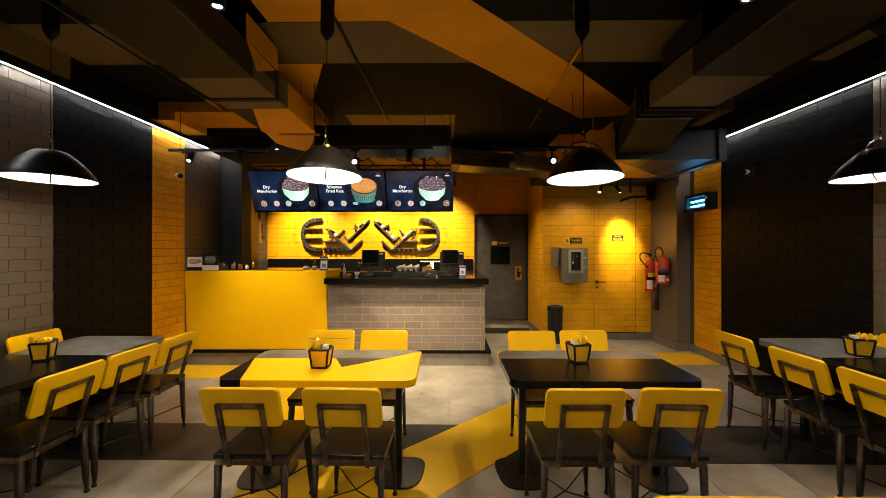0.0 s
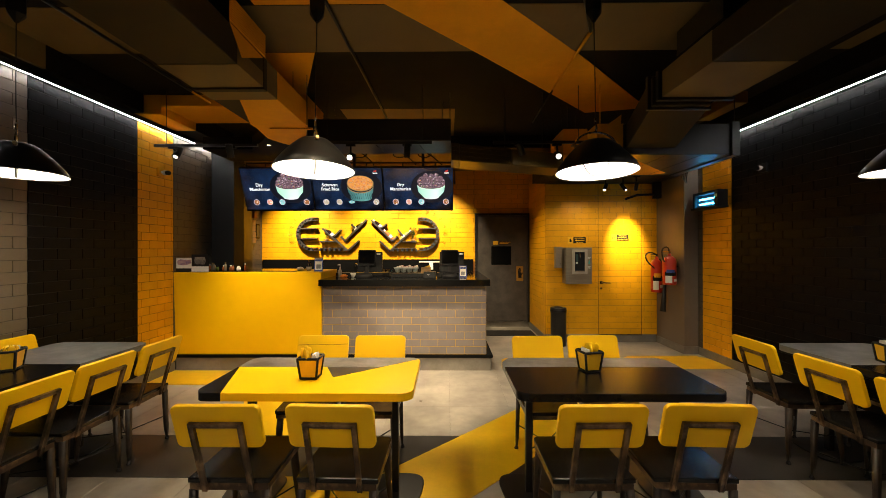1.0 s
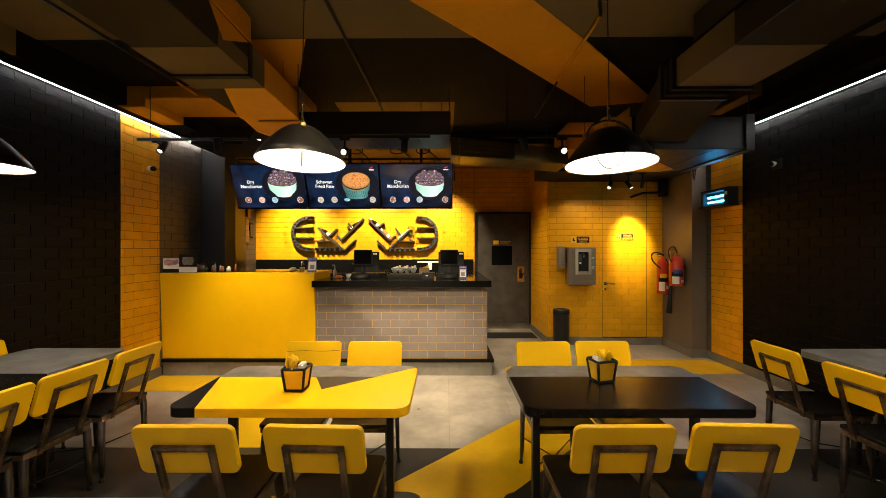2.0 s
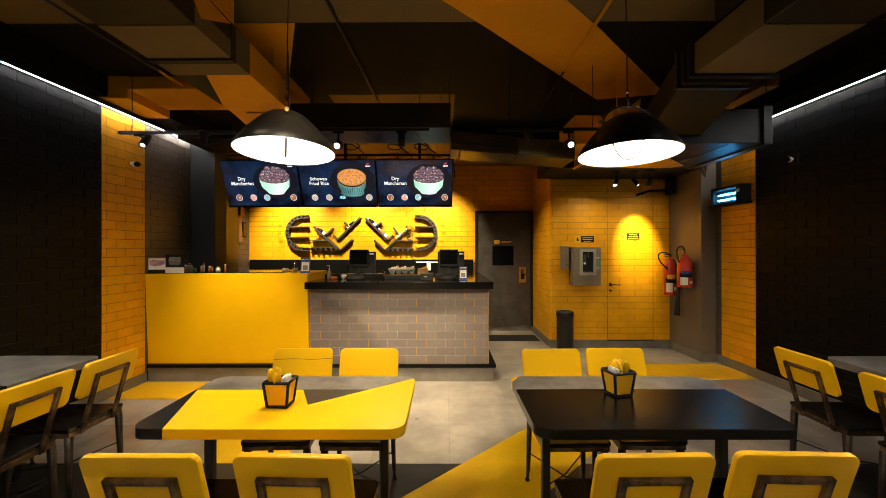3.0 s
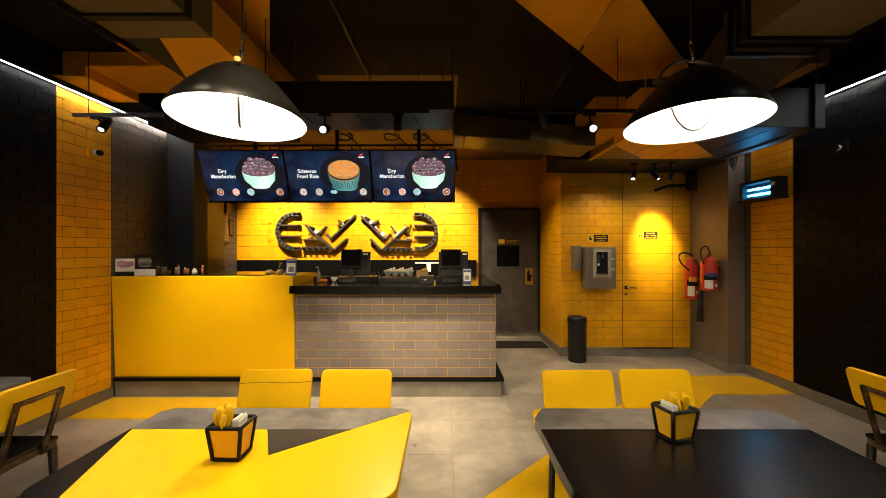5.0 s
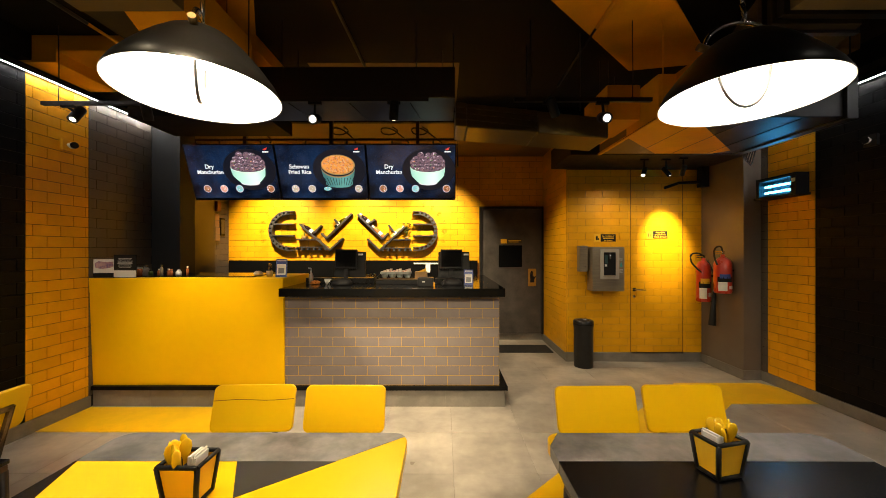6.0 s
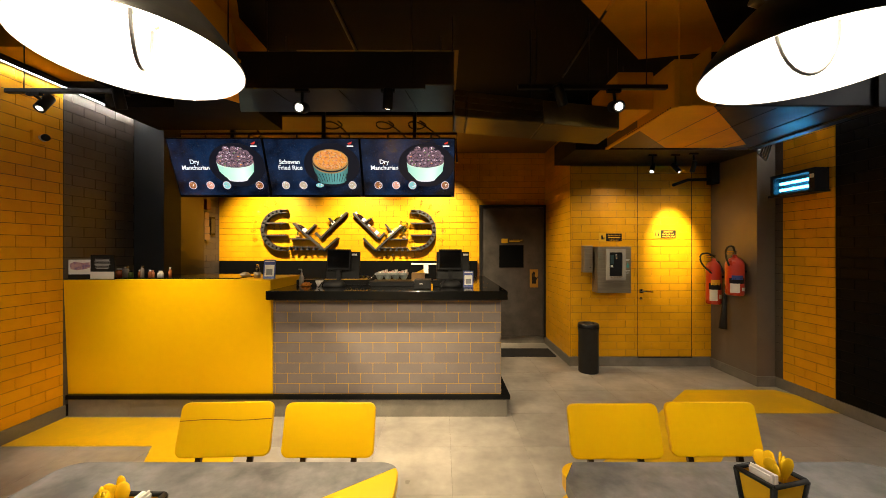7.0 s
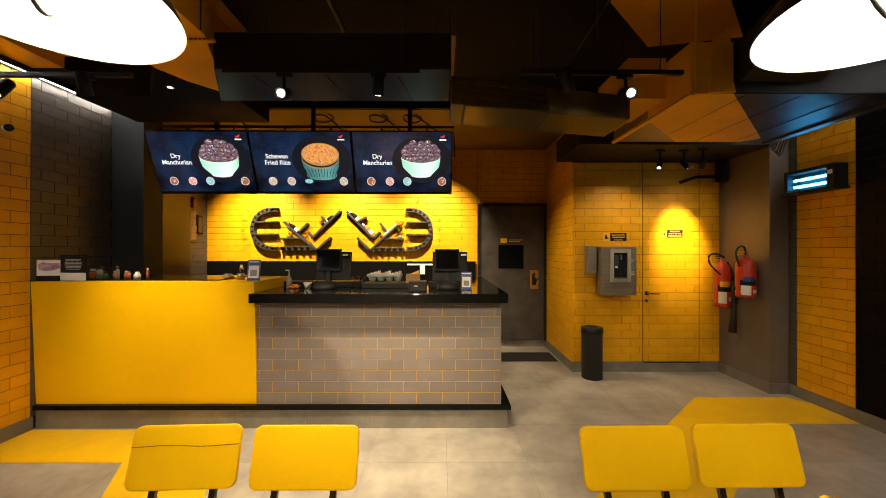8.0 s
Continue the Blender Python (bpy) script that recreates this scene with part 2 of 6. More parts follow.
def rounded(x0, x1, y0, y1, r, n=5):
    pts = []
    for cx, cy, a in ((x1 - r, y1 - r, 0), (x0 + r, y1 - r, 90), (x0 + r, y0 + r, 180), (x1 - r, y0 + r, 270)):
        for k in range(n + 1):
            t = radians(a + 90 * k / n)
            pts.append((cx + r * math.cos(t), cy + r * math.sin(t)))
    return pts


def bevel(bm, w=0.003, seg=2, angle=30):
    bm.normal_update()
    es = [e for e in bm.edges if len(e.link_faces) == 2 and e.calc_face_angle(0) > radians(angle)]
    bmesh.ops.bevel(bm, geom=es, offset=w, segments=seg, profile=0.6, affect="EDGES", clamp_overlap=True)


def turn(bm, m):
    bmesh.ops.transform(bm, matrix=m, verts=bm.verts)


def finish(bm, name, mats):
    bmesh.ops.recalc_face_normals(bm, faces=bm.faces)
    me = bpy.data.meshes.new(name)
    bm.to_mesh(me)
    bm.free()
    for m in (mats if isinstance(mats, (list, tuple)) else [mats]):
        me.materials.append(m)
    return me


def part(name, bm, material, parent=None, label=""):
    ob = new(name, finish(bm, name, material))
    ob.parent = parent
    if label:
        ob["label"] = label
    return ob


def thing(name, label, category, group="", kind="", at=None):
    ob = new(name)
    ob.empty_display_size = 0.1
    if at is not None:
        ob.matrix_basis = at
    return tagged(ob, label, category, group, kind)


def box_part(name, dims, material, parent=None, bev=0.003, label=""):
    bm = bmesh.new()
    bm_box(bm, *dims)
    if bev:
        bevel(bm, bev)
    return part(name, bm, material, parent, label)


def letters(text, size, m, material, parent, name="lettering", align="LEFT"):
    cu = bpy.data.curves.new(name, "FONT")
    cu.body, cu.size, cu.align_x, cu.extrude = text, size, align, 0.0006
    cu.offset = size * 0.016
    tmp = bpy.data.objects.new("tmp", cu)
    me = bpy.data.meshes.new_from_object(tmp)
    bpy.data.objects.remove(tmp)
    me.transform(m)
    me.materials.clear()
    me.materials.append(material)
    ob = new(name, me)
    ob.parent = parent
    return ob


UP = Matrix.Rotation(radians(90), 4, "X")  # lettering upright, read from -y

# ---- the large structure ----
XL, XR, YB, YS, ZC = -3.52, 3.955, 8.21, -2.6, 3.4
WC_Y, NIB_X, COL_X, COL_Y = 6.93, 1.82, 3.74, 6.18


def slab(name, dims, material, label, category="wall"):
    bm = bmesh.new()
    bm_box(bm, *dims)
    return tagged(part(name, bm, material), label, category, "", "structure")


wall_left = slab("wall_west", (XL - 0.2, XL, YS, 6.17, 0, ZC), GROUT_D, "side wall of painted brick tiles in taupe, black and orange")
wall_right = slab("wall_east", (XR, XR + 0.2, YS, COL_Y, 0, ZC), GROUT_D, "side wall of painted brick tiles in black, taupe and orange")
slab("wall_east_column", (COL_X, XR + 0.2, COL_Y, WC_Y, 0, ZC), COLUMN, "plain brown-grey painted column face beside the washroom")
wall_wc = slab("wall_washroom", (NIB_X, XR + 0.2, WC_Y, WC_Y + 0.15, 0, ZC), GROUT_O, "orange brick-tiled wall with a flush washroom door")
wall_nib = slab("wall_nib", (NIB_X, NIB_X + 0.15, WC_Y + 0.15, YB, 0, ZC), GROUT_O, "short orange brick-tiled return wall beside the dark door")
wall_back = slab("wall_north", (-3.95, 2.0, YB, YB + 0.2, 0, ZC), GROUT_O, "brightly lit yellow-orange brick-tiled wall behind the counter")
wall_south = slab("wall_south", (-4, 4.4, YS - 0.2, YS, 0, ZC), PLASTER_D, "plain dark wall that closes the dining room")
wall_kitchen = slab("wall_kitchen", (-3.95, -3.75, 6.17, YB, 0, ZC), GROUT_D, "taupe brick-tiled side wall of the kitchen")
pier = slab("wall_pier", (-3.75, -3.17, 6.17, 6.45, 0, ZC), PLASTER_D, "smooth black pier at the end of the side wall")
brown_panel = slab("wall_panel", (-3.75, -3.70, 6.46, 7.73, 0, 3.2), BROWNPANEL, "smooth dark brown panel behind the black pier")

# floor and its painted fields
bm = bmesh.new()
bm_box(bm, -4.2, 4.4, YS - 0.2, YB + 0.2, -0.15, -0.003)
floor = tagged(part("floor", bm, FLOORJOINT), "floor of large grey concrete-look tiles with yellow and dark fields", "floor", "", "structure")


def field(pts, z, material, label):
    bm = bmesh.new()
    bm_prism(bm, pts, -0.002, z)
    return part("painted_field", bm, material, floor, label)


field([(XL, 3.05), (XR, 3.05), (XR, 3.645), (XL, 3.645)], 0.0025, FLOORDARK, "dark grey floor band")
field([(2.82, 6.06), (-0.40, 3.06), (-1.40, 3.06), (-1.15, 2.2), (-0.42, 2.2), (0.174, 2.764), (0.622, 3.17), (1.26, 3.79), (1.971, 4.435),
       (2.77, 5.225), (3.035, 5.455), (XR - 0.02, 5.455), (XR - 0.02, 5.9), (3.82, 6.06)], 0.004, FLOORYELLOW, "yellow diagonal floor stripe")
field([(XL, 4.85), (-2.28, 4.85), (-1.67, 3.65), (-1.05, 3.65), (-1.84, 5.36), (XL, 5.36)], 0.004, FLOORYELLOW, "yellow floor field along the counter")

# ceiling: one mesh with its painted fields and a patch of painted glow
bm = bmesh.new()
bm_box(bm, -4.2, 4.4, YS - 0.2, YB + 0.2, ZC, ZC + 0.2, 0)
bm_prism(bm, [(XL + 0.1, 3.17), (XR - 0.1, 3.17), (XR - 0.1, 3.82), (XL + 0.1, 3.82)], ZC - 0.003, ZC + 0.01, 2)
bm_prism(bm, [(-1.30, 1.2), (-0.3, 1.2), (-0.3, 3.16), (-1.30, 3.16)], ZC - 0.003, ZC + 0.01, 1)
bm_prism(bm, [(-1.09, 3.83), (-1.80, 5.35), (-2.6, 5.35), (-2.6, 3.83)], ZC - 0.004, ZC + 0.01, 1)
bm_prism(bm, [(1.93, 5.36), (0.467, 3.92), (-0.595, 2.917), (-2.35, 1.26), (-1.50, 1.2), (0.293, 2.925), (1.387, 3.935), (2.65, 5.2)], ZC - 0.006, ZC + 0.01, 1)
# ochre patch: light on the ceiling behind the cross duct, put into colour
bm_prism(bm, [(-1.25, 5.2), (0.22, 5.2), (0.22, 6.33), (-1.25, 6.33)], ZC - 0.0035, ZC + 0.01, 3)
ceiling = tagged(part("ceiling", bm, [CEILBLACK, CEILAMBER, CEILTAUPE, CEILOCHRE]), "dark ceiling painted with amber and olive bands", "ceiling", "", "structure")

slab("ceiling_kitchen", (-3.75, 1.82, 6.40, YB, 3.24, ZC), CEILOCHRE, "low ochre ceiling over the kitchen", "ceiling")
slab("ceiling_bulkhead", (-3.75, 1.82, 6.34, 6.40, 3.215, ZC), CEILBLACK, "black bulkhead edge over the menu screens", "ceiling")
soffit = slab("ceiling_soffit", (1.60, 3.74, 6.11, WC_Y, 2.74, 3.0), MATTBLACK, "low black soffit over the washroom wall", "ceiling")
side_l = slab("ceiling_ledge", (XL, XL + 0.13, YS, 4.72, 3.185, ZC), CEILBLACK, "black ledge over the light strip", "ceiling")
slab("ceiling_ledge", (XR - 0.22, XR, YS, COL_Y, 3.20, ZC), CEILBLACK, "black ledge over the light strip", "ceiling")

bm = bmesh.new()
bm_box(bm, XL + 0.10, XL + 0.133, 1.6, 3.66, 3.183, ZC - 0.004)
part("painted_field", bm, CEILTAUPE, side_l, "olive field")
side_box = slab("ceiling_ledge", (XL, XL + 0.33, 4.724, 6.17, 3.172, ZC), CEILBLACK, "deeper black ledge with an amber end over the light strip", "ceiling")
bm = bmesh.new()
bm_box(bm, XL + 0.02, XL + 0.333, 4.721, 5.32, 3.169, ZC - 0.004)
part("painted_field", bm, CEILAMBER, side_box, "amber field")

# skirtings
def skirting(dims):
    bm = bmesh.new()
    bm_box(bm, *dims)
    bevel(bm, 0.002, 1)
    return tagged(part("baseboard", bm, SKIRT), "grey concrete-look tile skirting along the wall", "skirting", "", "structure")


skirting((XL, XL + 0.018, YS, 5.37, 0, 0.115))
skirting((XR - 0.018, XR, YS, COL_Y - 0.018, 0, 0.115))
skirting((COL_X - 0.018, COL_X, COL_Y - 0.018, WC_Y - 0.018, 0, 0.115))
skirting((COL_X, XR, COL_Y - 0.018, COL_Y, 0, 0.115))
skirting((NIB_X - 0.018, 2.73, WC_Y - 0.018, WC_Y, 0, 0.13))
skirting((2.73, COL_X - 0.018, WC_Y - 0.018, WC_Y, 0, 0.128))
skirting((NIB_X - 0.018, NIB_X, WC_Y, YB - 0.018, 0, 0.115))
skirting((0.66, NIB_X, YB - 0.018, YB, 0, 0.115))

# ---- light strips ----
def led_strip(x, y0, y1, z):
    ob = thing("light_strip", "slim black profile with a continuous white light strip along the wall", "light", "light strips")
    bm = bmesh.new()
    bm_box(bm, x - 0.014, x + 0.014, y0, y1, z + 0.010, z + 0.055)
    bm_box(bm, x - 0.014, x - 0.010, y0, y1, z + 0.001, z + 0.010)
    bm_box(bm, x + 0.010, x + 0.014, y0, y1, z + 0.001, z + 0.010)
    part("profile", bm, BLACKMETAL, ob)
    bm = bmesh.new()
    bm_box(bm, x - 0.0045, x + 0.0045, y0 + 0.005, y1 - 0.005, z + 0.003, z + 0.0095)
    part("diffuser", bm, LED, ob, "glowing white diffuser")


for y0, y1 in ((-2.5, 1.2), (1.22, 3.6), (3.62, 6.165)):
    led_strip(XL + 0.045, y0, y1, 3.112)
for y0, y1 in ((-2.5, 1.2), (1.22, 3.4), (3.42, 6.17)):
    led_strip(XR - 0.045, y0, y1, 3.132)

# ---- counter ----
plinth = thing("counter_plinth", "low concrete-tiled plinth with a black edge under the counter", "plinth")
box_part("base", (XL + 0.02, 0.685, 5.392, 7.3, 0, 0.1715), FLOORJOINT, plinth, 0)
for k in range(7):
    box_part("tile", (max(XL + 0.02, 0.6885 - 0.6 * (k + 1)), 0.6865 - 0.6 * k, 5.385, 5.3915, 0, 0.1716), SKIRT, plinth, 0.001)
for k in range(3):
    box_part("tile", (0.6855, 0.691, 5.387 + 0.6 * k, 5.985 + 0.6 * k, 0, 0.1716), SKIRT, plinth, 0.001)
box_part("edge", (XL + 0.02, 0.715, 5.36, 7.32, 0.172, 0.212), GRANITE, plinth, 0.003, "black stone edge")

yellow_counter = thing("yellow_counter", "smooth bright yellow lacquered bar counter block beside the tiled counter", "counter")
bm = bmesh.new()
vs, fs = bm_box(bm, -3.514, -1.555, 5.40, 6.10, 0.212, 1.305)
for v in vs:
    if v.co.y < 5.5 and v.co.z > 1:
        v.co.y -= 0.045
bevel(bm, 0.004)
part("body", bm, YELLOW, yellow_counter)
box_part("worktop", (-3.40, -1.93, 5.47, 6.08, 1.306, 1.316), GRANITE, yellow_counter, 0.003, "black stone inlay")

counter = thing("tiled_counter", "order counter clad in grey brick tiles with yellow joints", "counter")
box_part("carcass", (-1.55, 0.632, 5.40, 5.95, 0.212, 1.13), GROUT_Y, counter, 0, "body with yellow joints")
box_part("return_carcass", (0.10, 0.632, 5.95, 7.2, 0.212, 1.13), GROUT_Y, counter, 0)
ctop = thing("counter_worktop", "polished black stone worktop on the tiled counter", "worktop")
for name, d in (("slab", (-1.552, 0.672, 5.25, 6.0, 1.131, 1.212)), ("return_slab", (0.05, 0.672, 6.002, 7.22, 1.131, 1.212))):
    box_part(name, d, GRANITE, ctop, 0.005)
back_counter = thing("back_counter", "black stone work counter with splashback against the yellow wall", "counter")
box_part("body", (-3.70, 0.68, 7.62, 8.19, 0.0, 0.90), BLACKMETAL, back_counter, 0.003)
box_part("worktop", (-3.70, 0.69, 7.58, 8.19, 0.901, 0.94), GRANITE, back_counter, 0.003)
box_part("splashback", (-3.72, 0.66, 8.165, 8.195, 0.941, 1.40), GRANITE, back_counter, 0.002)

# ---- doors ----
door = thing("door_1", "dark blotched metal door with a small black window in a black frame", "door", "", "structure")
box_part("leaf", (0.73, 1.775, 8.15, 8.19, 0.125, 2.30), DOORMETAL, door, 0.004)
bm = bmesh.new()
bm_box(bm, 0.695, 0.735, 8.12, 8.205, 0.116, 2.345)
bm_box(bm, 1.770, 1.81, 8.12, 8.205, 0.116, 2.345)
bm_box(bm, 0.735, 1.770, 8.12, 8.205, 2.302, 2.345)
part("frame", bm, BLACKMETAL, door)
box_part("window_pane", (1.03, 1.44, 8.14, 8.15, 1.285, 1.665), GRANITE, door, 0.002, "black glazed window")
box_part("hand_plate", (1.545, 1.685, 8.143, 8.15, 0.95, 1.255), mat("brass_plate", (0.42, 0.24, 0.04), 0.4, 0.6), door, 0.002, "ochre push plate")
bm = bmesh.new()
bm_box(bm, -0.026, 0.026, -0.004, 0, -0.05, 0.035)
for i, (hx, hh) in enumerate(((-0.022, 0.085), (-0.008, 0.105), (0.007, 0.10), (0.021, 0.08))):
    bm_box(bm, hx - 0.006, hx + 0.006, -0.004, 0, 0.03, hh)
bm_prism(bm, [(0.026, -0.01), (0.052, 0.03), (0.044, 0.04), (0.02, 0.012)], -0.004, 0)
for v in bm.verts:
    if abs(v.co.z) < 0.0045 and abs(v.co.y) > 0.0045:
        v.co.y, v.co.z = v.co.z, v.co.y
    elif v.co.x > 0.0265:
        v.co.y, v.co.z = v.co.z, v.co.y
turn(bm, pose(1.615, 8.142, 1.08) @ Matrix.Diagonal((1.3, 1, 1.3, 1)))
part("hand_mark", bm, MATTBLACK, door, "black hand pictogram")
bm = bmesh.new()
bm_box(bm, 1.06, 1.44, 8.142, 8.149, 1.70, 1.775)
part("notice", bm, mat("dark_brown_print", (0.05, 0.03, 0.012), 0.5), door, "small dark notice")
bm = bmesh.new()
bm_box(bm, 1.065, 1.17, 8.139, 8.142, 1.70, 1.775)
bm_box(bm, 1.20, 1.42, 8.139, 8.142, 1.745, 1.755)
bm_box(bm, 1.20, 1.38, 8.139, 8.142, 1.72, 1.73)
part("notice_print", bm, ACCENT, door)

mat_ob = thing("door_mat", "flat black rubber door mat on the tiles", "mat")
box_part("mat_sheet", (0.80, 1.76, 7.36, 7.80, 0.001, 0.012), RUBBER, mat_ob, 0.004)

wc_door = thing("door_2", "flush washroom door clad in the same orange tiles", "door", "", "structure")
# no opening here: a solid black strip gives the shade under the leaf
box_part("gap_shade_strip", (2.735, 3.47, WC_Y - 0.022, WC_Y - 0.019, 0.118, 0.134), RUBBER, wc_door, 0, "dark strip in place of the shaded gap below the leaf")
bm = bmesh.new()
bm_box(bm, 2.729, 2.733, WC_Y - 0.0085, WC_Y - 0.003, 0.13, 2.74)
bm_box(bm, 3.4695, 3.4735, WC_Y - 0.0085, WC_Y - 0.003, 0.13, 2.74)
part("door_gap", bm, GROUT_D, wc_door, "fine dark joint round the leaf")
bm = bmesh.new()
bm_box(bm, 2.755, 2.80, WC_Y - 0.022, WC_Y - 0.008, 1.0, 1.05)
bm_tube(bm, [(2.778, WC_Y - 0.02, 1.028), (2.778, WC_Y - 0.055, 1.028), (2.80, WC_Y - 0.06, 1.026), (2.915, WC_Y - 0.06, 1.02)], 0.011)
part("door_handle", bm, CHROME, wc_door, "chrome lever handle")
bm = bmesh.new()
bm_lathe(bm, [(0, 0.006), (0.017, 0.006), (0.022, 0), (0, 0)], 16)
turn(bm, pose(2.778, WC_Y - 0.010, 0.925, 90))
part("lock_rosette", bm, CHROME, wc_door, "round chrome lock")

# ---- chairs ----
def chair_at(m, seam=False, group="dining chairs"):
    ob = thing("dining_chair", "cafe chair with yellow slab back, black seat and worn steel frame", "chair", group)
    bm = bmesh.new()
    bm_prism(bm, [(-0.205, -0.20), (0.205, -0.20), (0.20, 0.205), (0.175, 0.225), (-0.175, 0.225), (-0.20, 0.205)], 0.447, 0.472)
    bevel(bm, 0.006)
    part("seat", bm, BLACKWOOD, ob, "black stained wooden seat")
    lean = pose(0, -0.195, 0.44, 16)
    bm = bmesh.new()
    bm_prism(bm, rounded(-0.209, 0.209, -0.009, 0.223, 0.032), 0, 0.024)
    bevel(bm, 0.006)
    turn(bm, lean @ pose(0, 0.022, 0.232) @ Matrix.Rotation(radians(90), 4, "X"))
    back = part("backrest", bm, YELLOW, ob, "yellow lacquered slab")
    if seam:
        bm = bmesh.new()
        for k in range(8):
            u = -0.206 + 0.0515 * k
            vs, fs = bm_box(bm, u, u + 0.0515, 0.0225, 0.0232, 0.378, 0.3815)
            for v in vs:
                v.co.z += 0.003 * math.sin(v.co.x * 21)
        turn(bm, lean)
        part("seam", bm, GROUT_O, back, "fine crack across the back")
    bm = bmesh.new()
    bm_box(bm, -0.127, -0.103, -0.017, -0.003, -0.03, 0.372)
    bm_box(bm, 0.103, 0.127, -0.017, -0.003, -0.03, 0.372)
    bm_box(bm, -0.103, 0.103, -0.0165, -0.0035, 0.350, 0.372)
    for sx in (-1, 1):
        for e in (0.103, 0.124):
            bm_box(bm, min(sx * e, sx * (e + 0.003)), max(sx * e, sx * (e + 0.003)), -0.021, -0.0172, -0.028, 0.349 if e < 0.11 else 0.372)
    bm_box(bm, -0.1235, 0.1235, -0.0208, -0.0172, 0.369, 0.3715)
    bm_box(bm, -0.1025, 0.1025, -0.0208, -0.0172, 0.350, 0.3525)
    turn(bm, lean)
    part("back_frame", bm, RUST, ob, "worn raw steel flat-bar frame")
    bm = bmesh.new()
    for d in ((-0.195, 0.195, -0.198, -0.176, 0.412, 0.446), (-0.195, 0.195, 0.176, 0.198, 0.412, 0.446),
              (-0.195, -0.173, -0.176, 0.176, 0.412, 0.446), (0.173, 0.195, -0.176, 0.176, 0.412, 0.446)):
        bm_box(bm, *d)
    part("seat_frame", bm, RUST, ob, "worn raw steel seat frame")
    for sx in (-1, 1):
        for sy in (-1, 1):
            bm = bmesh.new()
            bm_tube(bm, [(sx * 0.172, sy * 0.172, 0.43), (sx * 0.178, sy * 0.178, 0.33), (sx * 0.192, sy * 0.192, 0.10), (sx * 0.195, sy * 0.195, 0.03)],
                    [0.022, 0.025, 0.014, 0.009], 8)
            if sy < 0:
                bm.clear()
                bm_tube(bm, [(sx * 0.183, -0.184, 0.415), (sx * 0.190, -0.192, 0.10), (sx * 0.194, -0.195, 0.03)], [0.022, 0.017, 0.010], 4)
            leg = part("leg", bm, LEGMETAL, ob, "worn square steel leg" if sy < 0 else "black tapered steel leg")
            bm = bmesh.new()
            bm_lathe(bm, [(0, 0), (0.014, 0.002), (0.017, 0.010), (0.010, 0.024), (0.006, 0.034)], 10, (sx * 0.195, sy * 0.195, 0))
            part("foot", bm, RUBBER, leg)
    for s in (-1, 1):
        bm = bmesh.new()
        bm_tube(bm, [(-0.187 * s, -0.187, 0.20), (0.0, 0.0, 0.155 + 0.006 * s), (0.187 * s, 0.187, 0.20)], 0.0045, 6)
        part("brace", bm, BLACKMETAL, ob, "thin crossed rod")
    ob.matrix_basis = m
    return ob


master = chair_at(pose(-0.972, 2.475, 0))
FACING_BACK = [(-0.428, 2.475, -2), (0.83, 2.48, 1), (1.345, 2.49, -2)]
for x, y, a in FACING_BACK:
    copy_thing(master, pose(x, y, 0, 0, 0, a))
chair_at(pose(-0.91, 3.265, 0, 0, 0, 182.5), seam=True)
for x, y, a in ((-0.445, 3.26, 180), (0.864, 3.25, 181), (1.325, 3.27, 180.5), (0.915, 1.02, 180), (1.40, 1.02, 180)):
    copy_thing(master, pose(x, y, 0, 0, 0, a))
for y, a in ((3.39, 91), (2.925, 89), (2.475, 90)):
    copy_thing(master, pose(-2.46, y, 0, 0, 0, a))
for y, a in ((3.43, -91), (2.87, -89), (2.37, -92)):
    copy_thing(master, pose(2.845, y, 0, 0, 0, a))
copy_thing(master, pose(-3.16, 3.43, 0, 0, 0, -90))
copy_thing(master, pose(3.56, 3.30, 0, 0, 0, 90))


# ---- tables ----
def table(x0, x1, y0, y1, label, base, fields, legs, top=0.79):
    ob = thing("dining_table", label, "table", "dining tables")
    bm = bmesh.new()
    bm_prism(bm, rounded(x0, x1, y0, y1, 0.075, 7), top - 0.048, top)
    bevel(bm, 0.004)
    slab_ob = part("tabletop", bm, base, ob)
    for pts, m, lab in fields:
        bm = bmesh.new()
        bm_prism(bm, pts, top - 0.047, top + 0.0012)
        part("inlay", bm, m, slab_ob, lab)
    for lx, ly, a in legs:
        bm = bmesh.new()
        bm_box(bm, lx - 0.022, lx + 0.022, ly - 0.022, ly + 0.022, 0.012, top - 0.049)
        bevel(bm, 0.006)
        part("column", bm, BLACKMETAL, ob, "black square steel column")
        bm = bmesh.new()
        pts = []
        for k in range(32):
            t = 2 * math.pi * k / 32
            c, d = math.cos(t), math.sin(t)
            px, py = math.copysign(abs(c) ** 0.6, c), math.copysign(abs(d) ** 0.6, d)
            pts.append((0.175 * px * (1 + 0.13 * py), 0.19 * py))
        bm_prism(bm, pts, 0.005, 0.017)
        bevel(bm, 0.004)
        turn(bm, pose(lx, ly, 0, 0, 0, a))
        part("base_plate", bm, BLACKMETAL, ob, "flat black foot plate")
        bm = bmesh.new()
        bm_box(bm, lx - 0.10, lx + 0.10, ly - 0.03, ly + 0.03, top - 0.062, top - 0.0485)
        part("top_bracket", bm, BLACKMETAL, ob)
    return ob


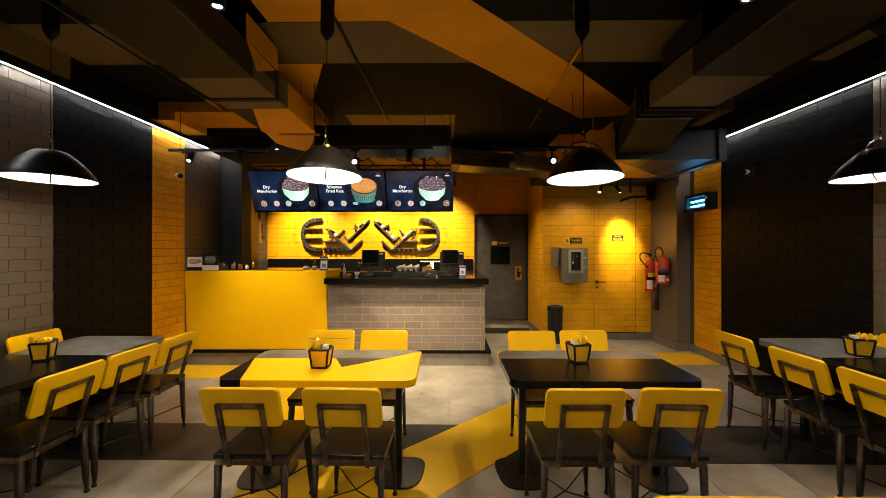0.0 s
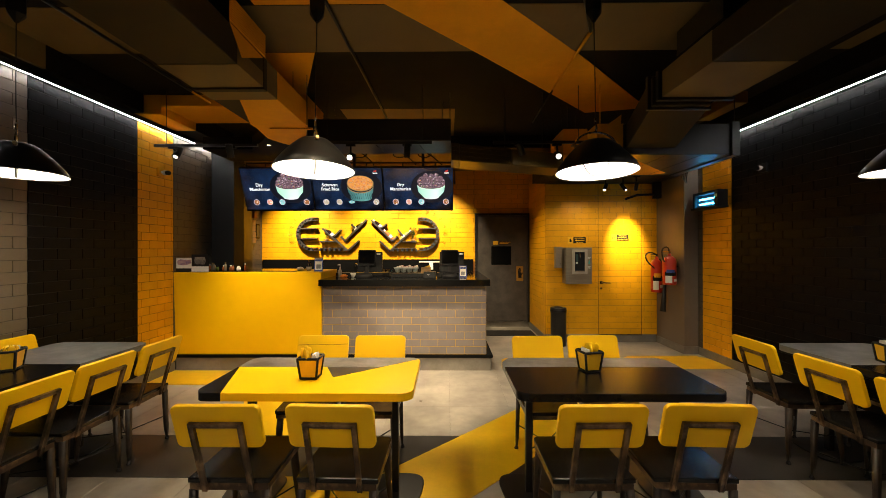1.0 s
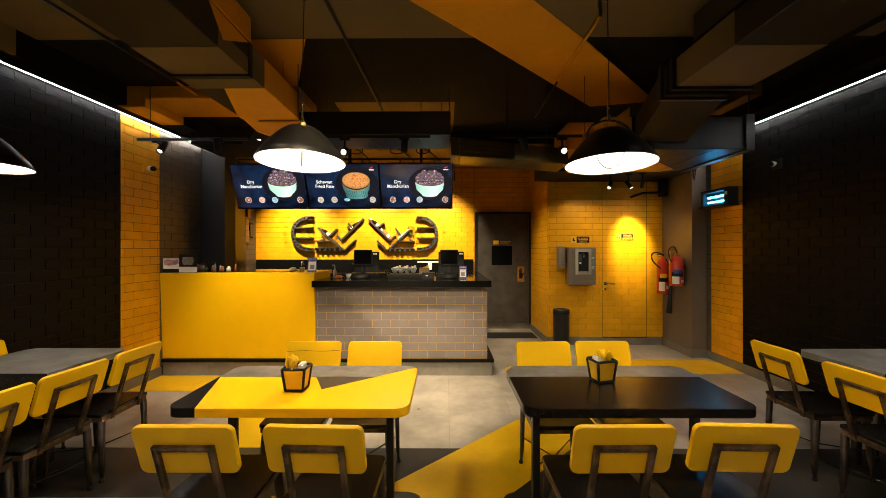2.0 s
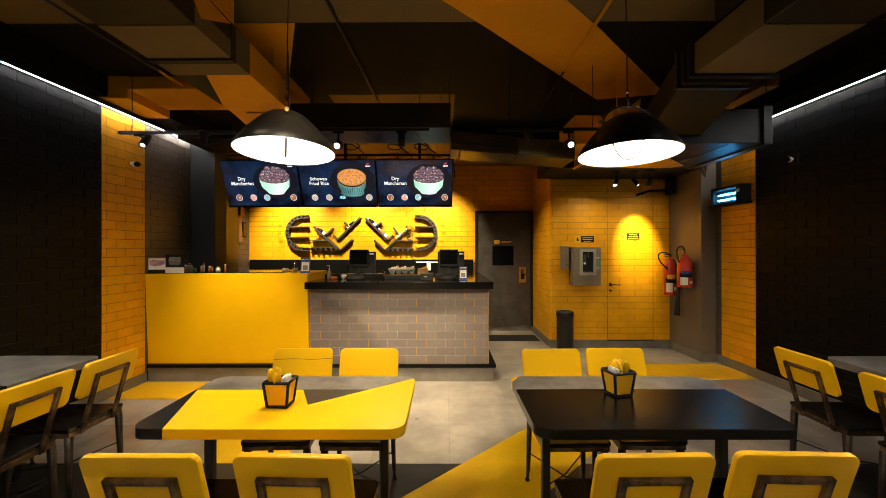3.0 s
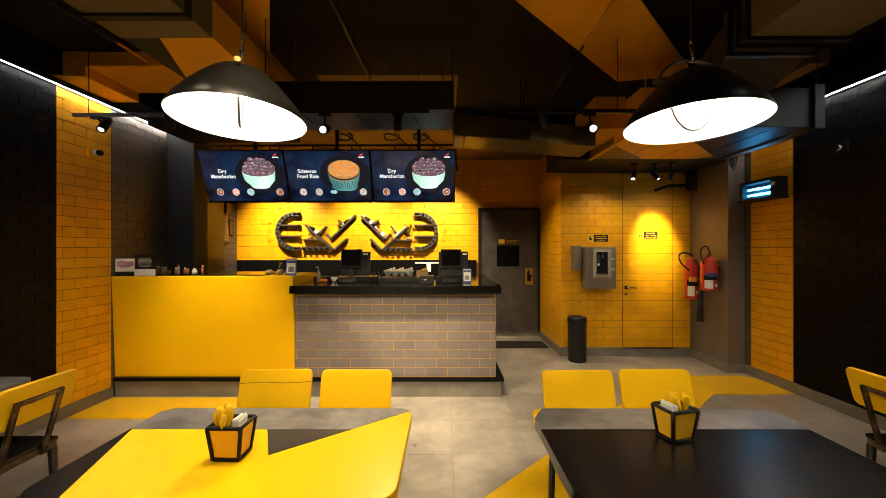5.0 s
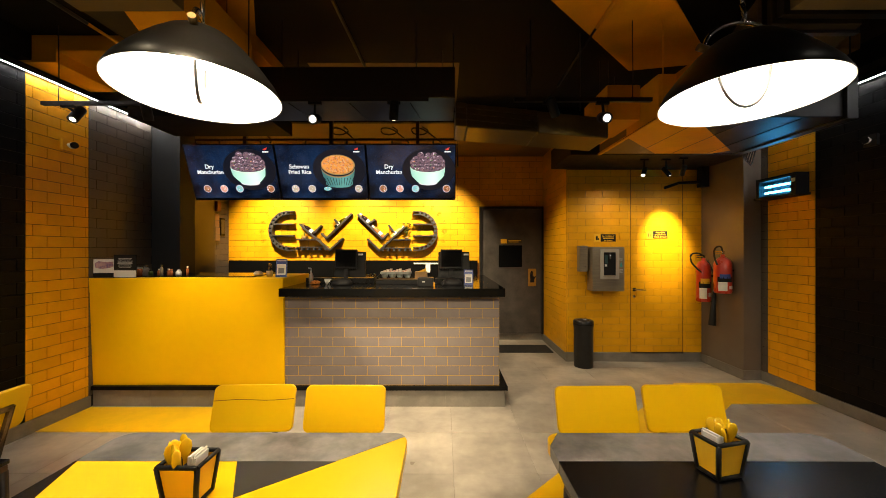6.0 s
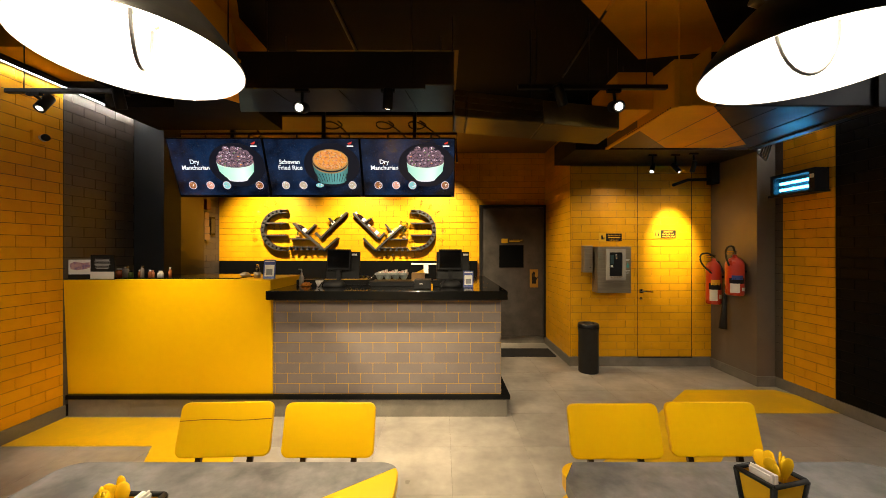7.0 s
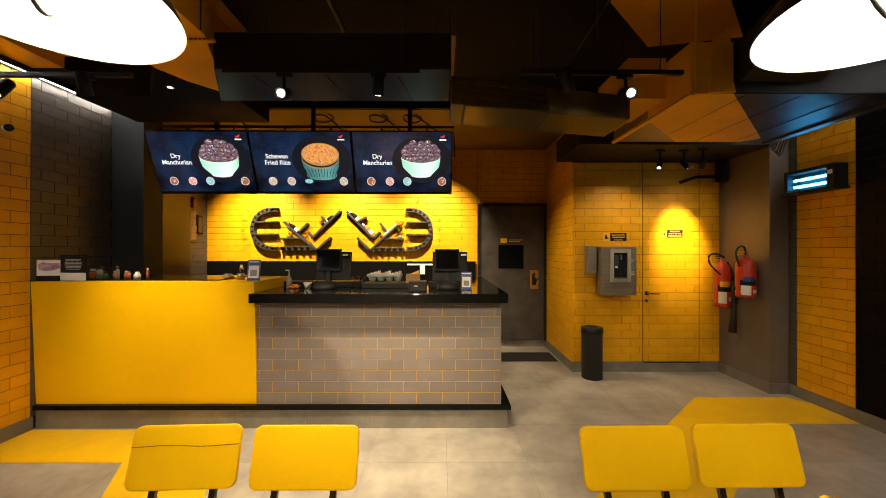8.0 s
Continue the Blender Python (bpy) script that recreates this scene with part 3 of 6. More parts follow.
def clip_round(x0, x1, y0, y1, r, half):
    """The rounded rectangle, cut by straight lines (a, b, c): a x + b y <= c."""
    pts = rounded(x0, x1, y0, y1, r, 7)
    for a, b, c in half:
        out = []
        for p, q in zip(pts, pts[1:] + pts[:1]):
            dp, dq = a * p[0] + b * p[1] - c, a * q[0] + b * q[1] - c
            if dp <= 0:
                out.append(p)
            if dp * dq < 0:
                k = dp / (dp - dq)
                out.append((p[0] + k * (q[0] - p[0]), p[1] + k * (q[1] - p[1])))
        pts = out
    return pts


T1 = (-1.335, -0.085, 2.54, 3.235)
E1 = (T1[0] - 0.0006, T1[1] + 0.0006, T1[2] - 0.0006, T1[3] + 0.0006)
table(*T1, "table with a yellow top patterned in grey and black", YELLOWTOP, [
    (clip_round(*E1, 0.075, [(0, -1, -3.014), (0.77, -1, -3.278)]), GREYTOP, "concrete-grey field"),
    ([(-0.718, 3.0135), (-0.615, 2.804), (-0.343, 3.0135)], CHARTOP, "charcoal wedge"),
    (clip_round(*E1, 0.075, [(1, 0.322, -0.357)]), BLACKTOP, "black corner field"),
], [(-0.23, 2.90, 0), (-1.17, 2.88, 0)])
T2 = (0.508, 1.71, 2.54, 3.235)
E2 = (T2[0] - 0.0006, T2[1] + 0.0006, T2[2] - 0.0006, T2[3] + 0.0006)
table(*T2, "black table with a grey strip and a yellow corner", BLACKTOP, [
    (clip_round(*E2, 0.075, [(0, -1, -3.018), (-0.95, 0.55, -0.95 * 0.508 + 0.55 * 3.13)]), GREYTOP, "concrete-grey field"),
    (clip_round(*E2, 0.075, [(0.95, -0.55, 0.95 * 0.5075 - 0.55 * 3.132)]), YELLOWTOP, "yellow corner field"),
], [(0.645, 2.90, 0), (1.585, 2.88, 0)])
T3 = (-3.30, -2.50, 1.95, 3.70)
E3 = (T3[0] - 0.0006, T3[1] + 0.0006, T3[2] - 0.0006, T3[3] + 0.0006)
table(*T3, "long black table with a grey end", BLACKTOP, [(clip_round(*E3, 0.075, [(0, -1, -3.07)]), GREYTOP, "concrete-grey field")],
      [(-2.86, 3.42, 90), (-2.86, 2.35, 90)])
T4 = (2.93, 3.73, 1.95, 3.68)
E4 = (T4[0] - 0.0006, T4[1] + 0.0006, T4[2] - 0.0006, T4[3] + 0.0006)
table(*T4, "long black table with a grey end", BLACKTOP, [(clip_round(*E4, 0.075, [(0, -1, -3.07)]), GREYTOP, "concrete-grey field")],
      [(3.13, 3.42, 90), (3.13, 2.35, 90)])


# ---- cutlery holders ----
def holder(x, y, a, seed, rise=0.0, top=0.791):
    rnd = random.Random(seed)
    ob = thing("cutlery_holder", "black tray with yellow panels holding yellow cutlery and napkins", "holder", "cutlery holders", at=pose(x, y, top, 0, 0, a))
    w0, w1, d0, d1, h = 0.040, 0.053, 0.049, 0.064, 0.130
    bm = bmesh.new()

    def ring(z, k):
        return [(sx * (w0 + (w1 - w0) * k), sy * (d0 + (d1 - d0) * k), z) for sx, sy in ((-1, -1), (1, -1), (1, 1), (-1, 1))]
    lo, hi = ring(0.006, 0), ring(h, 1)
    for i in range(4):
        bm_tube(bm, [lo[i], hi[i]], 0.0085, 4)
        bm_tube(bm, [lo[i], lo[(i + 1) % 4]], 0.0085, 4)
        bm_tube(bm, [hi[i], hi[(i + 1) % 4]], 0.0085, 4)
    bm_box(bm, -w0, w0, -d0, d0, 0.004, 0.009)
    bm_box(bm, -w0 + 0.006, w0 - 0.006, -0.003, 0.003, 0.01, h - 0.01)
    part("frame", bm, MATTBLACK, ob, "black frame")
    for i in range(4):
        bm = bmesh.new()
        q = [Vector(p) * 0.985 for p in (lo[i], lo[(i + 1) % 4], hi[(i + 1) % 4], hi[i])]
        n = (q[1] - q[0]).cross(q[3] - q[0]).normalized() * 0.003
        for v in q:
            v.z += 0.001
        a4, b4 = [bm.verts.new(v) for v in q], [bm.verts.new(v - n) for v in q]
        bm.faces.new(a4), bm.faces.new(b4[::-1])
        for k in range(4):
            bm.faces.new((a4[k], b4[k], b4[(k + 1) % 4], a4[(k + 1) % 4]))
        part("side_panel", bm, ACCENT, ob, "yellow panel")
    for i in range(4):
        bm = bmesh.new()
        sx, sy = (-1, 1)[i % 2] * (w0 - 0.005), (-1, 1)[i // 2] * (d0 - 0.005)
        bm_lathe(bm, [(0, 0), (0.006, 0), (0.006, 0.006), (0, 0.006)], 8, (sx, sy, 0))
        part("foot", bm, WHITE, ob)
    for k in range(5):
        o = 0.010 + k * 0.0055
        bm = bmesh.new()
        bm_box(bm, -0.031 + rnd.uniform(-0.003, 0.003), 0.031, o, o + 0.004, 0.02, 0.152 + rnd.uniform(-0.006, 0.006))
        turn(bm, pose(0, 0, 0, -3))
        part("napkin", bm, PAPER, ob, "folded white napkin")
    for k in range(9):
        bx, by = rnd.uniform(-0.034, 0.034), rnd.uniform(-0.05, -0.012)
        tip = rnd.uniform(0.156, 0.183) + rise
        bm = bmesh.new()
        prof = [(0.003, 0.02), (0.0035, tip - 0.068), (0.007, tip - 0.060), (0.015, tip - 0.042), (0.0185, tip - 0.022), (0.014, tip - 0.005), (0.007, tip + 0.001), (0.001, tip + 0.003)]
        bm_lathe(bm, prof, 10)
        for v in bm.verts:
            v.co.y = v.co.y * 0.28 + 4.0 * v.co.x ** 2 * (1 if v.co.z > tip - 0.06 else 0)
        turn(bm, pose(bx, by, 0, rnd.uniform(-9, 9), rnd.uniform(-14, 14), rnd.uniform(0, 360)))
        part("cutlery", bm, CUTLERY, ob, "yellow plastic spoon")


holder(-0.755, 2.80, 269, 3, 0.014)
holder(1.062, 2.945, 104, 4)
holder(-2.86, 2.95, 27, 5)
holder(3.26, 3.12, 75, 6)


# ---- pendant lamps ----
def pendant(x, y, a, tip=0.0, lift=0.0):
    ob = thing("pendant_lamp", "black enamel dish pendant with white inside on a thin cord", "lamp", "pendant lamps", at=pose(x, y, RIM + lift, tip) @ pose(0, 0, 0, 0, 0, a))
    outer = [(0.251, 0.0), (0.251, 0.006), (0.233, 0.042), (0.19, 0.098), (0.145, 0.148), (0.108, 0.182), (0.088, 0.196), (0.0, 0.203)]
    inner = [(0.251, 0.0), (0.246, 0.001), (0.228, 0.038), (0.186, 0.092), (0.141, 0.142), (0.103, 0.176), (0.082, 0.188), (0.0, 0.194)]
    bm = bmesh.new()
    bm_lathe(bm, outer, 48)
    shade = part("shade", bm, SHADEBLACK, ob, "black dish shade")
    bm = bmesh.new()
    bm_lathe(bm, inner, 48)
    part("lining", bm, SHADEWHITE, shade, "white enamel lining")
    bm = bmesh.new()
    bm_lathe(bm, [(0, 0.088), (0.014, 0.090), (0.024, 0.102), (0.025, 0.125), (0, 0.125)], 16)
    part("bulb", bm, BULB, ob, "glowing bulb")
    bm = bmesh.new()
    bm_lathe(bm, [(0.027, 0.108), (0.033, 0.106), (0.035, 0.112), (0.034, 0.150), (0.026, 0.192), (0, 0.193)], 20)
    part("socket", bm, STEEL, ob, "dull metal lamp socket")
    bm = bmesh.new()
    bm_tube(bm, [(0.092 * math.cos(t), 0, 0.13 - 0.152 * math.sin(t)) for t in [math.pi * k / 14 for k in range(15)]], 0.0055, 6)
    part("guard", bm, BLACKMETAL, ob, "thin wire guard")
    bm = bmesh.new()
    bm_tube(bm, [(0.135 * math.cos(t), 0, 0.165 + 0.095 * math.sin(t)) for t in [math.pi * k / 16 for k in range(17)]], 0.0065, 8)
    part("bail", bm, CHROME, ob, "chrome hanging bail")
    for s in (-1, 1):
        bm = bmesh.new()
        bm_tube(bm, [(s * 0.115, 0, 0.165), (s * 0.155, 0, 0.175)], 0.012, 8)
        part("knob", bm, BRASS, ob, "brass wing knob")
    bm = bmesh.new()
    bm_tube(bm, [(0, 0, 0.255), (0.006, 0, 0.29), (0, 0, 0.325)], 0.008, 8)
    bm_tube(bm, [(0, 0, 0.325), (0, 0, 0.35)], 0.006, 6)
    part("hook", bm, CHROME, ob, "chrome hook")
    bm = bmesh.new()
    bm_tube(bm, [(0, 0, 0.35), (0.003, 0.002, 0.6), (0, 0, 0.99)], 0.0035, 6)
    part("cord", bm, RUBBER, ob, "black cord")
    bm = bmesh.new()
    bm_lathe(bm, [(0.012, 0.985), (0.05, 1.04), (0.052, 1.06), (0.052, ZC - RIM - 0.006), (0, ZC - RIM - 0.006)], 6)
    for f in bm.faces:
        f.smooth = False
    part("canopy", bm, MATTBLACK, ob, "black hexagonal ceiling canopy")


# the last two shades belong to the added, unseen rear pair
for (px, py), a, tip, lift in zip(PENDANTS, (137, 114, 2, 10, 20, 70), (0, -2.6, -1.8, 0, 0, 0), (0, 0.015, -0.004, 0, 0, 0)):
    pendant(px, py, a, tip, lift)


# ---- ceiling services ----
def duct(name, dims, mats, label, paint=(), bev=0.006):
    ob = thing(name, label, "duct", "air ducts")
    bm = bmesh.new()
    bm_box(bm, *dims)
    bevel(bm, bev, 1)
    part("casing", bm, mats, ob)
    x0, x1, y0, y1, z0, z1 = dims
    for hx, hy in ((x0 + 0.1, y1 - 0.12), (x1 - 0.1, y1 - 0.12)):
        bm = bmesh.new()
        bm_tube(bm, [(hx, hy, z1 - 0.01), (hx, hy, ZC + 0.01)], 0.003, 6)
        part("hanger", bm, BLACKMETAL, ob, "thin hanger rod")
    return ob


def sheet(pts, z0, z1, m, parent, label=""):
    bm = bmesh.new()
    bm_prism(bm, pts, z0, z1)
    return part("painted_field", bm, m, parent, label)


dl = duct("air_duct", (-1.89, -1.335, -2.4, 4.30, 2.885, 3.12), CEILDARK, "long flat ceiling duct painted black, olive and amber")
sheet([(-1.891, 3.0), (-1.334, 3.0), (-1.334, 3.362), (-1.891, 3.362)], 2.882, 3.0, CEILTAUPE, dl, "olive band")
sheet([(-1.891, 3.42), (-1.333, 3.42), (-1.333, 3.605), (-1.891, 3.605)], 2.8815, 3.121, CEILTAUPE, dl, "olive band")
sheet([(-1.655, 3.606), (-1.332, 3.606), (-1.332, 4.303), (-1.888, 4.303), (-1.888, 4.22)], 2.881, 3.1215, CEILAMBER, dl, "amber field")
box_part("flange", (-1.90, -1.329, 3.366, 3.416, 2.868, 3.124), CEILDARK, dl, 0.002, "dark joint flange")
bm = bmesh.new()
bm_prism(bm, [(2.907, 3.119), (3.055, 2.957), (3.363, 3.112)], 0, 0.004)
turn(bm, Matrix(((0, 0, 1, -1.336), (1, 0, 0, 0), (0, 1, 0, 0), (0, 0, 0, 1))))
part("painted_field", bm, CEILAMBER, dl, "amber wedge")


def grille_box(parent, x0, x1, face, out, m):
    """An outlet box on the duct with slats on the side that faces the room."""
    box_part("outlet_box", (x0, x1, 2.905, 3.40, 3.119, 3.315), CEILBLACK, parent, 0.002, "black outlet box on the duct")
    box_part("grille_back", (min(face, face + out * 0.003), max(face, face + out * 0.003), 2.907, 3.398, 3.142, 3.312), m, parent, 0)
    grille = box_part("grille_frame", (min(face, face + out * 0.006), max(face, face + out * 0.006), 2.905, 3.40, 3.126, 3.140), m, parent, 0.001)
    for k in range(13):
        z = 3.146 + k * 0.0125
        box_part("slat", (min(face, face + out * 0.008), max(face, face + out * 0.008), 2.915, 3.39, z, z + 0.006), m, grille, 0)
    return grille


grille_box(dl, -1.80, -1.336, -1.336, 1, CEILAMBER)
box_part("flange", (-1.75, -1.30, 4.34, 4.37, 2.868, 2.885), CEILAMBER, dl, 0.001, "perforated amber rail")
bm = bmesh.new()
for k in range(16):
    bm_box(bm, -1.74 + k * 0.027, -1.726 + k * 0.027, 4.3385, 4.3395, 2.873, 2.880)
part("rail_slot", bm, MATTBLACK, dl, "row of dark slots")
elbow = thing("air_duct", "amber duct elbow tapering ahead of the counter", "duct", "air ducts")
bm = bmesh.new()
bm_prism(bm, [(-1.335, 4.305), (-1.50, 4.70), (-1.72, 5.12), (-1.86, 4.93), (-1.95, 4.72), (-1.885, 4.305)], 2.885, 3.115)
part("casing", bm, CEILAMBER, elbow)
bm = bmesh.new()
bm_tube(bm, [(-1.65, 4.6, 3.09), (-1.65, 4.6, 3.41)], 0.003, 6)
part("hanger", bm, BLACKMETAL, elbow)
side = thing("air_duct", "broad black duct transition beside the amber elbow", "duct", "air ducts")
bm = bmesh.new()
bm_prism(bm, [(-1.953, 4.725), (-1.862, 4.935), (-1.722, 5.13), (-1.72, 6.0), (-3.1, 6.0), (-3.1, 5.33), (-2.45, 5.33), (-2.12, 4.95)], 2.93, 3.09)
part("casing", bm, CEILBLACK, side)
bm = bmesh.new()
bm_tube(bm, [(-2.4, 5.6, 3.08), (-2.4, 5.6, 3.41)], 0.003, 6)
part("hanger", bm, BLACKMETAL, side)
dn = thing("downlight", "small round lit downlight in the black duct", "light")
bm = bmesh.new()
bm_lathe(bm, [(0, -0.004), (0.022, -0.004)], 16, (-2.14, 5.14, 2.93))
part("lens", bm, SPOTDIM, dn)
bm = bmesh.new()
bm_lathe(bm, [(0.022, -0.001), (0.022, -0.006), (0.032, -0.006), (0.034, 0.001)], 16, (-2.14, 5.14, 2.93))
part("ring", bm, BLACKMETAL, dn)
duct("air_duct", (-3.186, -1.5, 4.722, 5.31, 3.262, 3.395), [CEILAMBER], "amber cross duct between wall and main duct")
dr = duct("air_duct", (1.93, 2.51, -2.4, 3.60, 2.885, 3.10), CEILDARK, "long ceiling duct painted black and olive")
sheet([(1.928, 3.01), (2.512, 3.01), (2.512, 3.602), (1.928, 3.602)], 2.882, 3.102, CEILTAUPE, dr, "olive field")
grille_box(dr, 1.931, 2.40, 1.931, -1, CEILDARK)
box_part("flange", (1.90, 2.54, 3.606, 3.65, 2.862, 3.115), DUCTBLACK, dr, 0.003, "black joint flange")
drop = thing("air_duct", "dark olive duct drop sloping down to the large box", "duct", "air ducts")
bm = bmesh.new()
low = [bm.verts.new(p) for p in ((1.88, 3.66, 2.84), (2.38, 3.66, 2.84), (2.59, 4.505, 2.70), (2.06, 4.505, 2.70))]
top = [bm.verts.new(p) for p in ((1.88, 3.66, 3.09), (2.38, 3.66, 3.09), (2.59, 4.505, 2.955), (2.06, 4.505, 2.955))]
bm.faces.new(low[::-1]), bm.faces.new(top)
for k in range(4):
    bm.faces.new((low[k], low[(k + 1) % 4], top[(k + 1) % 4], top[k]))
bevel(bm, 0.004, 1)
part("casing", bm, CEILDARK, drop)
box_part("flange", (1.86, 2.41, 3.70, 3.735, 2.815, 3.105), DUCTBLACK, drop, 0.003, "black joint flange")
bm = bmesh.new()
bm_tube(bm, [(2.3, 4.1, 2.98), (2.3, 4.1, 3.41)], 0.004, 6)
part("hanger", bm, BLACKMETAL, drop)
duct("air_duct", (2.60, 3.18, -2.4, 4.1, 3.20, 3.38), CEILBLACK, "wide black ceiling duct along the wall")
duct("air_duct", (3.36, 3.53, 4.70, 5.32, 3.262, 3.395), CEILOCHRE, "ochre cross duct at the wall ledge")
dx = duct("air_duct", (1.75, 3.25, 4.52, 5.62, 2.63, 2.965), DUCTBLACK, "large duct box painted black and amber")
sheet([(1.7475, 4.517), (2.03, 4.517), (3.06, 5.5), (2.95, 5.622), (1.7475, 5.622)], 2.6275, 2.9675, CEILAMBER, dx, "amber field")
sheet([(1.7465, 5.03), (2.34, 5.6225), (1.7465, 5.6225)], 2.6265, 2.72, CEILOCHRE, dx, "ochre corner")
bm = bmesh.new()
bm_prism(bm, [(1.86, 2.632), (2.037, 2.632), (1.995, 2.80), (2.005, 3.06), (1.875, 2.966)], 0, 0.012)
turn(bm, Matrix.Translation((0, 4.514, 0)) @ UP)
part("gusset", bm, CEILAMBER, dx, "amber joint plate with a raised tip")
box_part("flange", (1.73, 1.762, 4.50, 5.63, 2.612, 2.632), CEILAMBER, dx, 0.001, "perforated amber rail")
bm = bmesh.new()
for k in range(22):
    bm_box(bm, 1.7285, 1.7295, 4.53 + k * 0.03, 4.545 + k * 0.03, 2.618, 2.626)
part("rail_slot", bm, MATTBLACK, dx, "row of dark slots")
for k in range(3):
    box_part("rib", (1.75 + 0.38 * (k + 1), 1.755 + 0.38 * (k + 1), 4.55, 5.6, 2.6255, 2.63), DUCTBLACK, dx, 0)
box_part("flange", (3.19, 3.275, 4.49, 5.64, 2.612, 2.98), DUCTBLACK, dx, 0.003, "black end flange")
collar = duct("air_duct", (1.46, 1.745, 4.78, 5.30, 2.70, 3.0), CEILAMBER, "amber duct collar joining the large box")
cross = thing("air_duct", "black cross duct over the counter aisle", "duct", "air ducts")
bm = bmesh.new()
bm_prism(bm, [(-1.43, 4.56), (0.16, 4.56), (0.16, 5.10), (-1.70, 5.10)], 2.80, 3.05)
bevel(bm, 0.006, 1)
part("casing", bm, DUCTBLACK, cross)
for x in (-1.25, 0.06):
    bm = bmesh.new()
    bm_tube(bm, [(x, 4.98, 3.04), (x, 4.98, ZC + 0.01)], 0.003, 6)
    part("hanger", bm, BLACKMETAL, cross, "thin hanger rod")
for x in (-1.22, -0.72, -0.22):
    bm = bmesh.new()
    bm_tube(bm, [(x, 4.575, 2.7985), (x + 0.08, 5.085, 2.7985)], 0.004, 6)
    part("rib", bm, DUCTBLACK, cross, "raised stiffening rib")
flex = thing("air_duct", "dull creased flexible duct running to the large box", "duct", "air ducts")
FOIL = mat("dull_duct_foil", (0.11, 0.08, 0.025), 0.36, 0.5, vary=0.3, scale=4, bump=0.15)
for k, (xa, xb) in enumerate(((0.165, 0.26), (0.26, 0.85), (0.85, 1.44))):
    bm = bmesh.new()
    vs, fs = bm_box(bm, xa, xb, 4.68, 5.10, 0, 1)
    for v in vs:
        q = (v.co.x - 0.165) / 1.275
        v.co.z = (2.52 + 0.10 * (1 - q)) if v.co.z < 0.5 else (2.69 + 0.13 * (1 - q))
        v.co.y += 0.012 * k
    bevel(bm, 0.012, 2)
    part("section", bm, FOIL, flex)
for h in (0.06, 0.11, 0.155):
    bm = bmesh.new()
    bm_tube(bm, [(0.17, 4.678, 2.62 + h), (0.5, 4.677, 2.585 + h), (0.84, 4.681, 2.546 + h)], 0.004, 6)
    part("crease", bm, FOIL, flex)
bm = bmesh.new()
bm_tube(bm, [(0.8, 4.9, 2.70), (0.8, 4.9, 3.405)], 0.005, 6)
part("hanger", bm, BLACKMETAL, flex)

pipes = thing("conduit", "thin black conduits clipped under the ceiling", "conduit")
for pts, r, m in (([(-0.78, 2.2, 3.385), (-0.70, 5.5, 3.385)], 0.014, BLACKMETAL), ([(0.90, 2.2, 3.385), (1.05, 3.0, 3.385), (1.29, 3.5, 3.385)], 0.014, BLACKMETAL),
                  ([(1.29, 3.5, 3.38), (1.30, 4.6, 3.38)], 0.014, CEILAMBER), ([(1.30, 4.6, 3.385), (1.32, 5.7, 3.385)], 0.010, BLACKMETAL),
                  ([(-2.62, 0, 3.3), (-2.62, 4.4, 3.3)], 0.014, BLACKMETAL), ([(-2.62, 4.4, 3.3), (-2.62, 4.85, 3.3)], 0.012, CEILAMBER)):
    bm = bmesh.new()
    bm_tube(bm, pts, r, 8)
    part("pipe", bm, m, pipes)
for x, y, z0, z1, m in ((1.78, 4.515, 2.64, 3.395, CEILAMBER), (-1.32, 4.25, 2.88, 3.395, BLACKMETAL), (3.22, 4.5, 2.95, 3.395, BLACKMETAL), (0.15, 4.70, 2.8, 3.395, BLACKMETAL), (1.20, 4.7, 2.75, 3.395, BLACKMETAL)):
    bm = bmesh.new()
    bm_tube(bm, [(x, y, z0), (x, y, z1)], 0.005, 6)
    tagged(part("hanger_rod", bm, m), "thin threaded rod holding a duct", "rod")


def track(x0, x1, y, z, drops):
    ob = thing("light_track", "slim black lighting track hung from the ceiling", "track", "light tracks")
    box_part("rail", (x0, x1, y - 0.017, y + 0.017, z, z + 0.03), BLACKMETAL, ob, 0.002)
    for x in drops:
        bm = bmesh.new()
        bm_tube(bm, [(x, y, z + 0.03), (x + 0.004, y, z + 0.2), (x, y, ZC - 0.002)], 0.004, 6)
        part("cable", bm, RUBBER, ob)


track(-3.16, -2.0, 4.59, 2.755, (-3.03,))
track(-1.35, -0.05, 4.53, 2.755, (-1.2, -0.15))
track(0.62, 1.70, 4.53, 2.755, (0.75, 1.55))


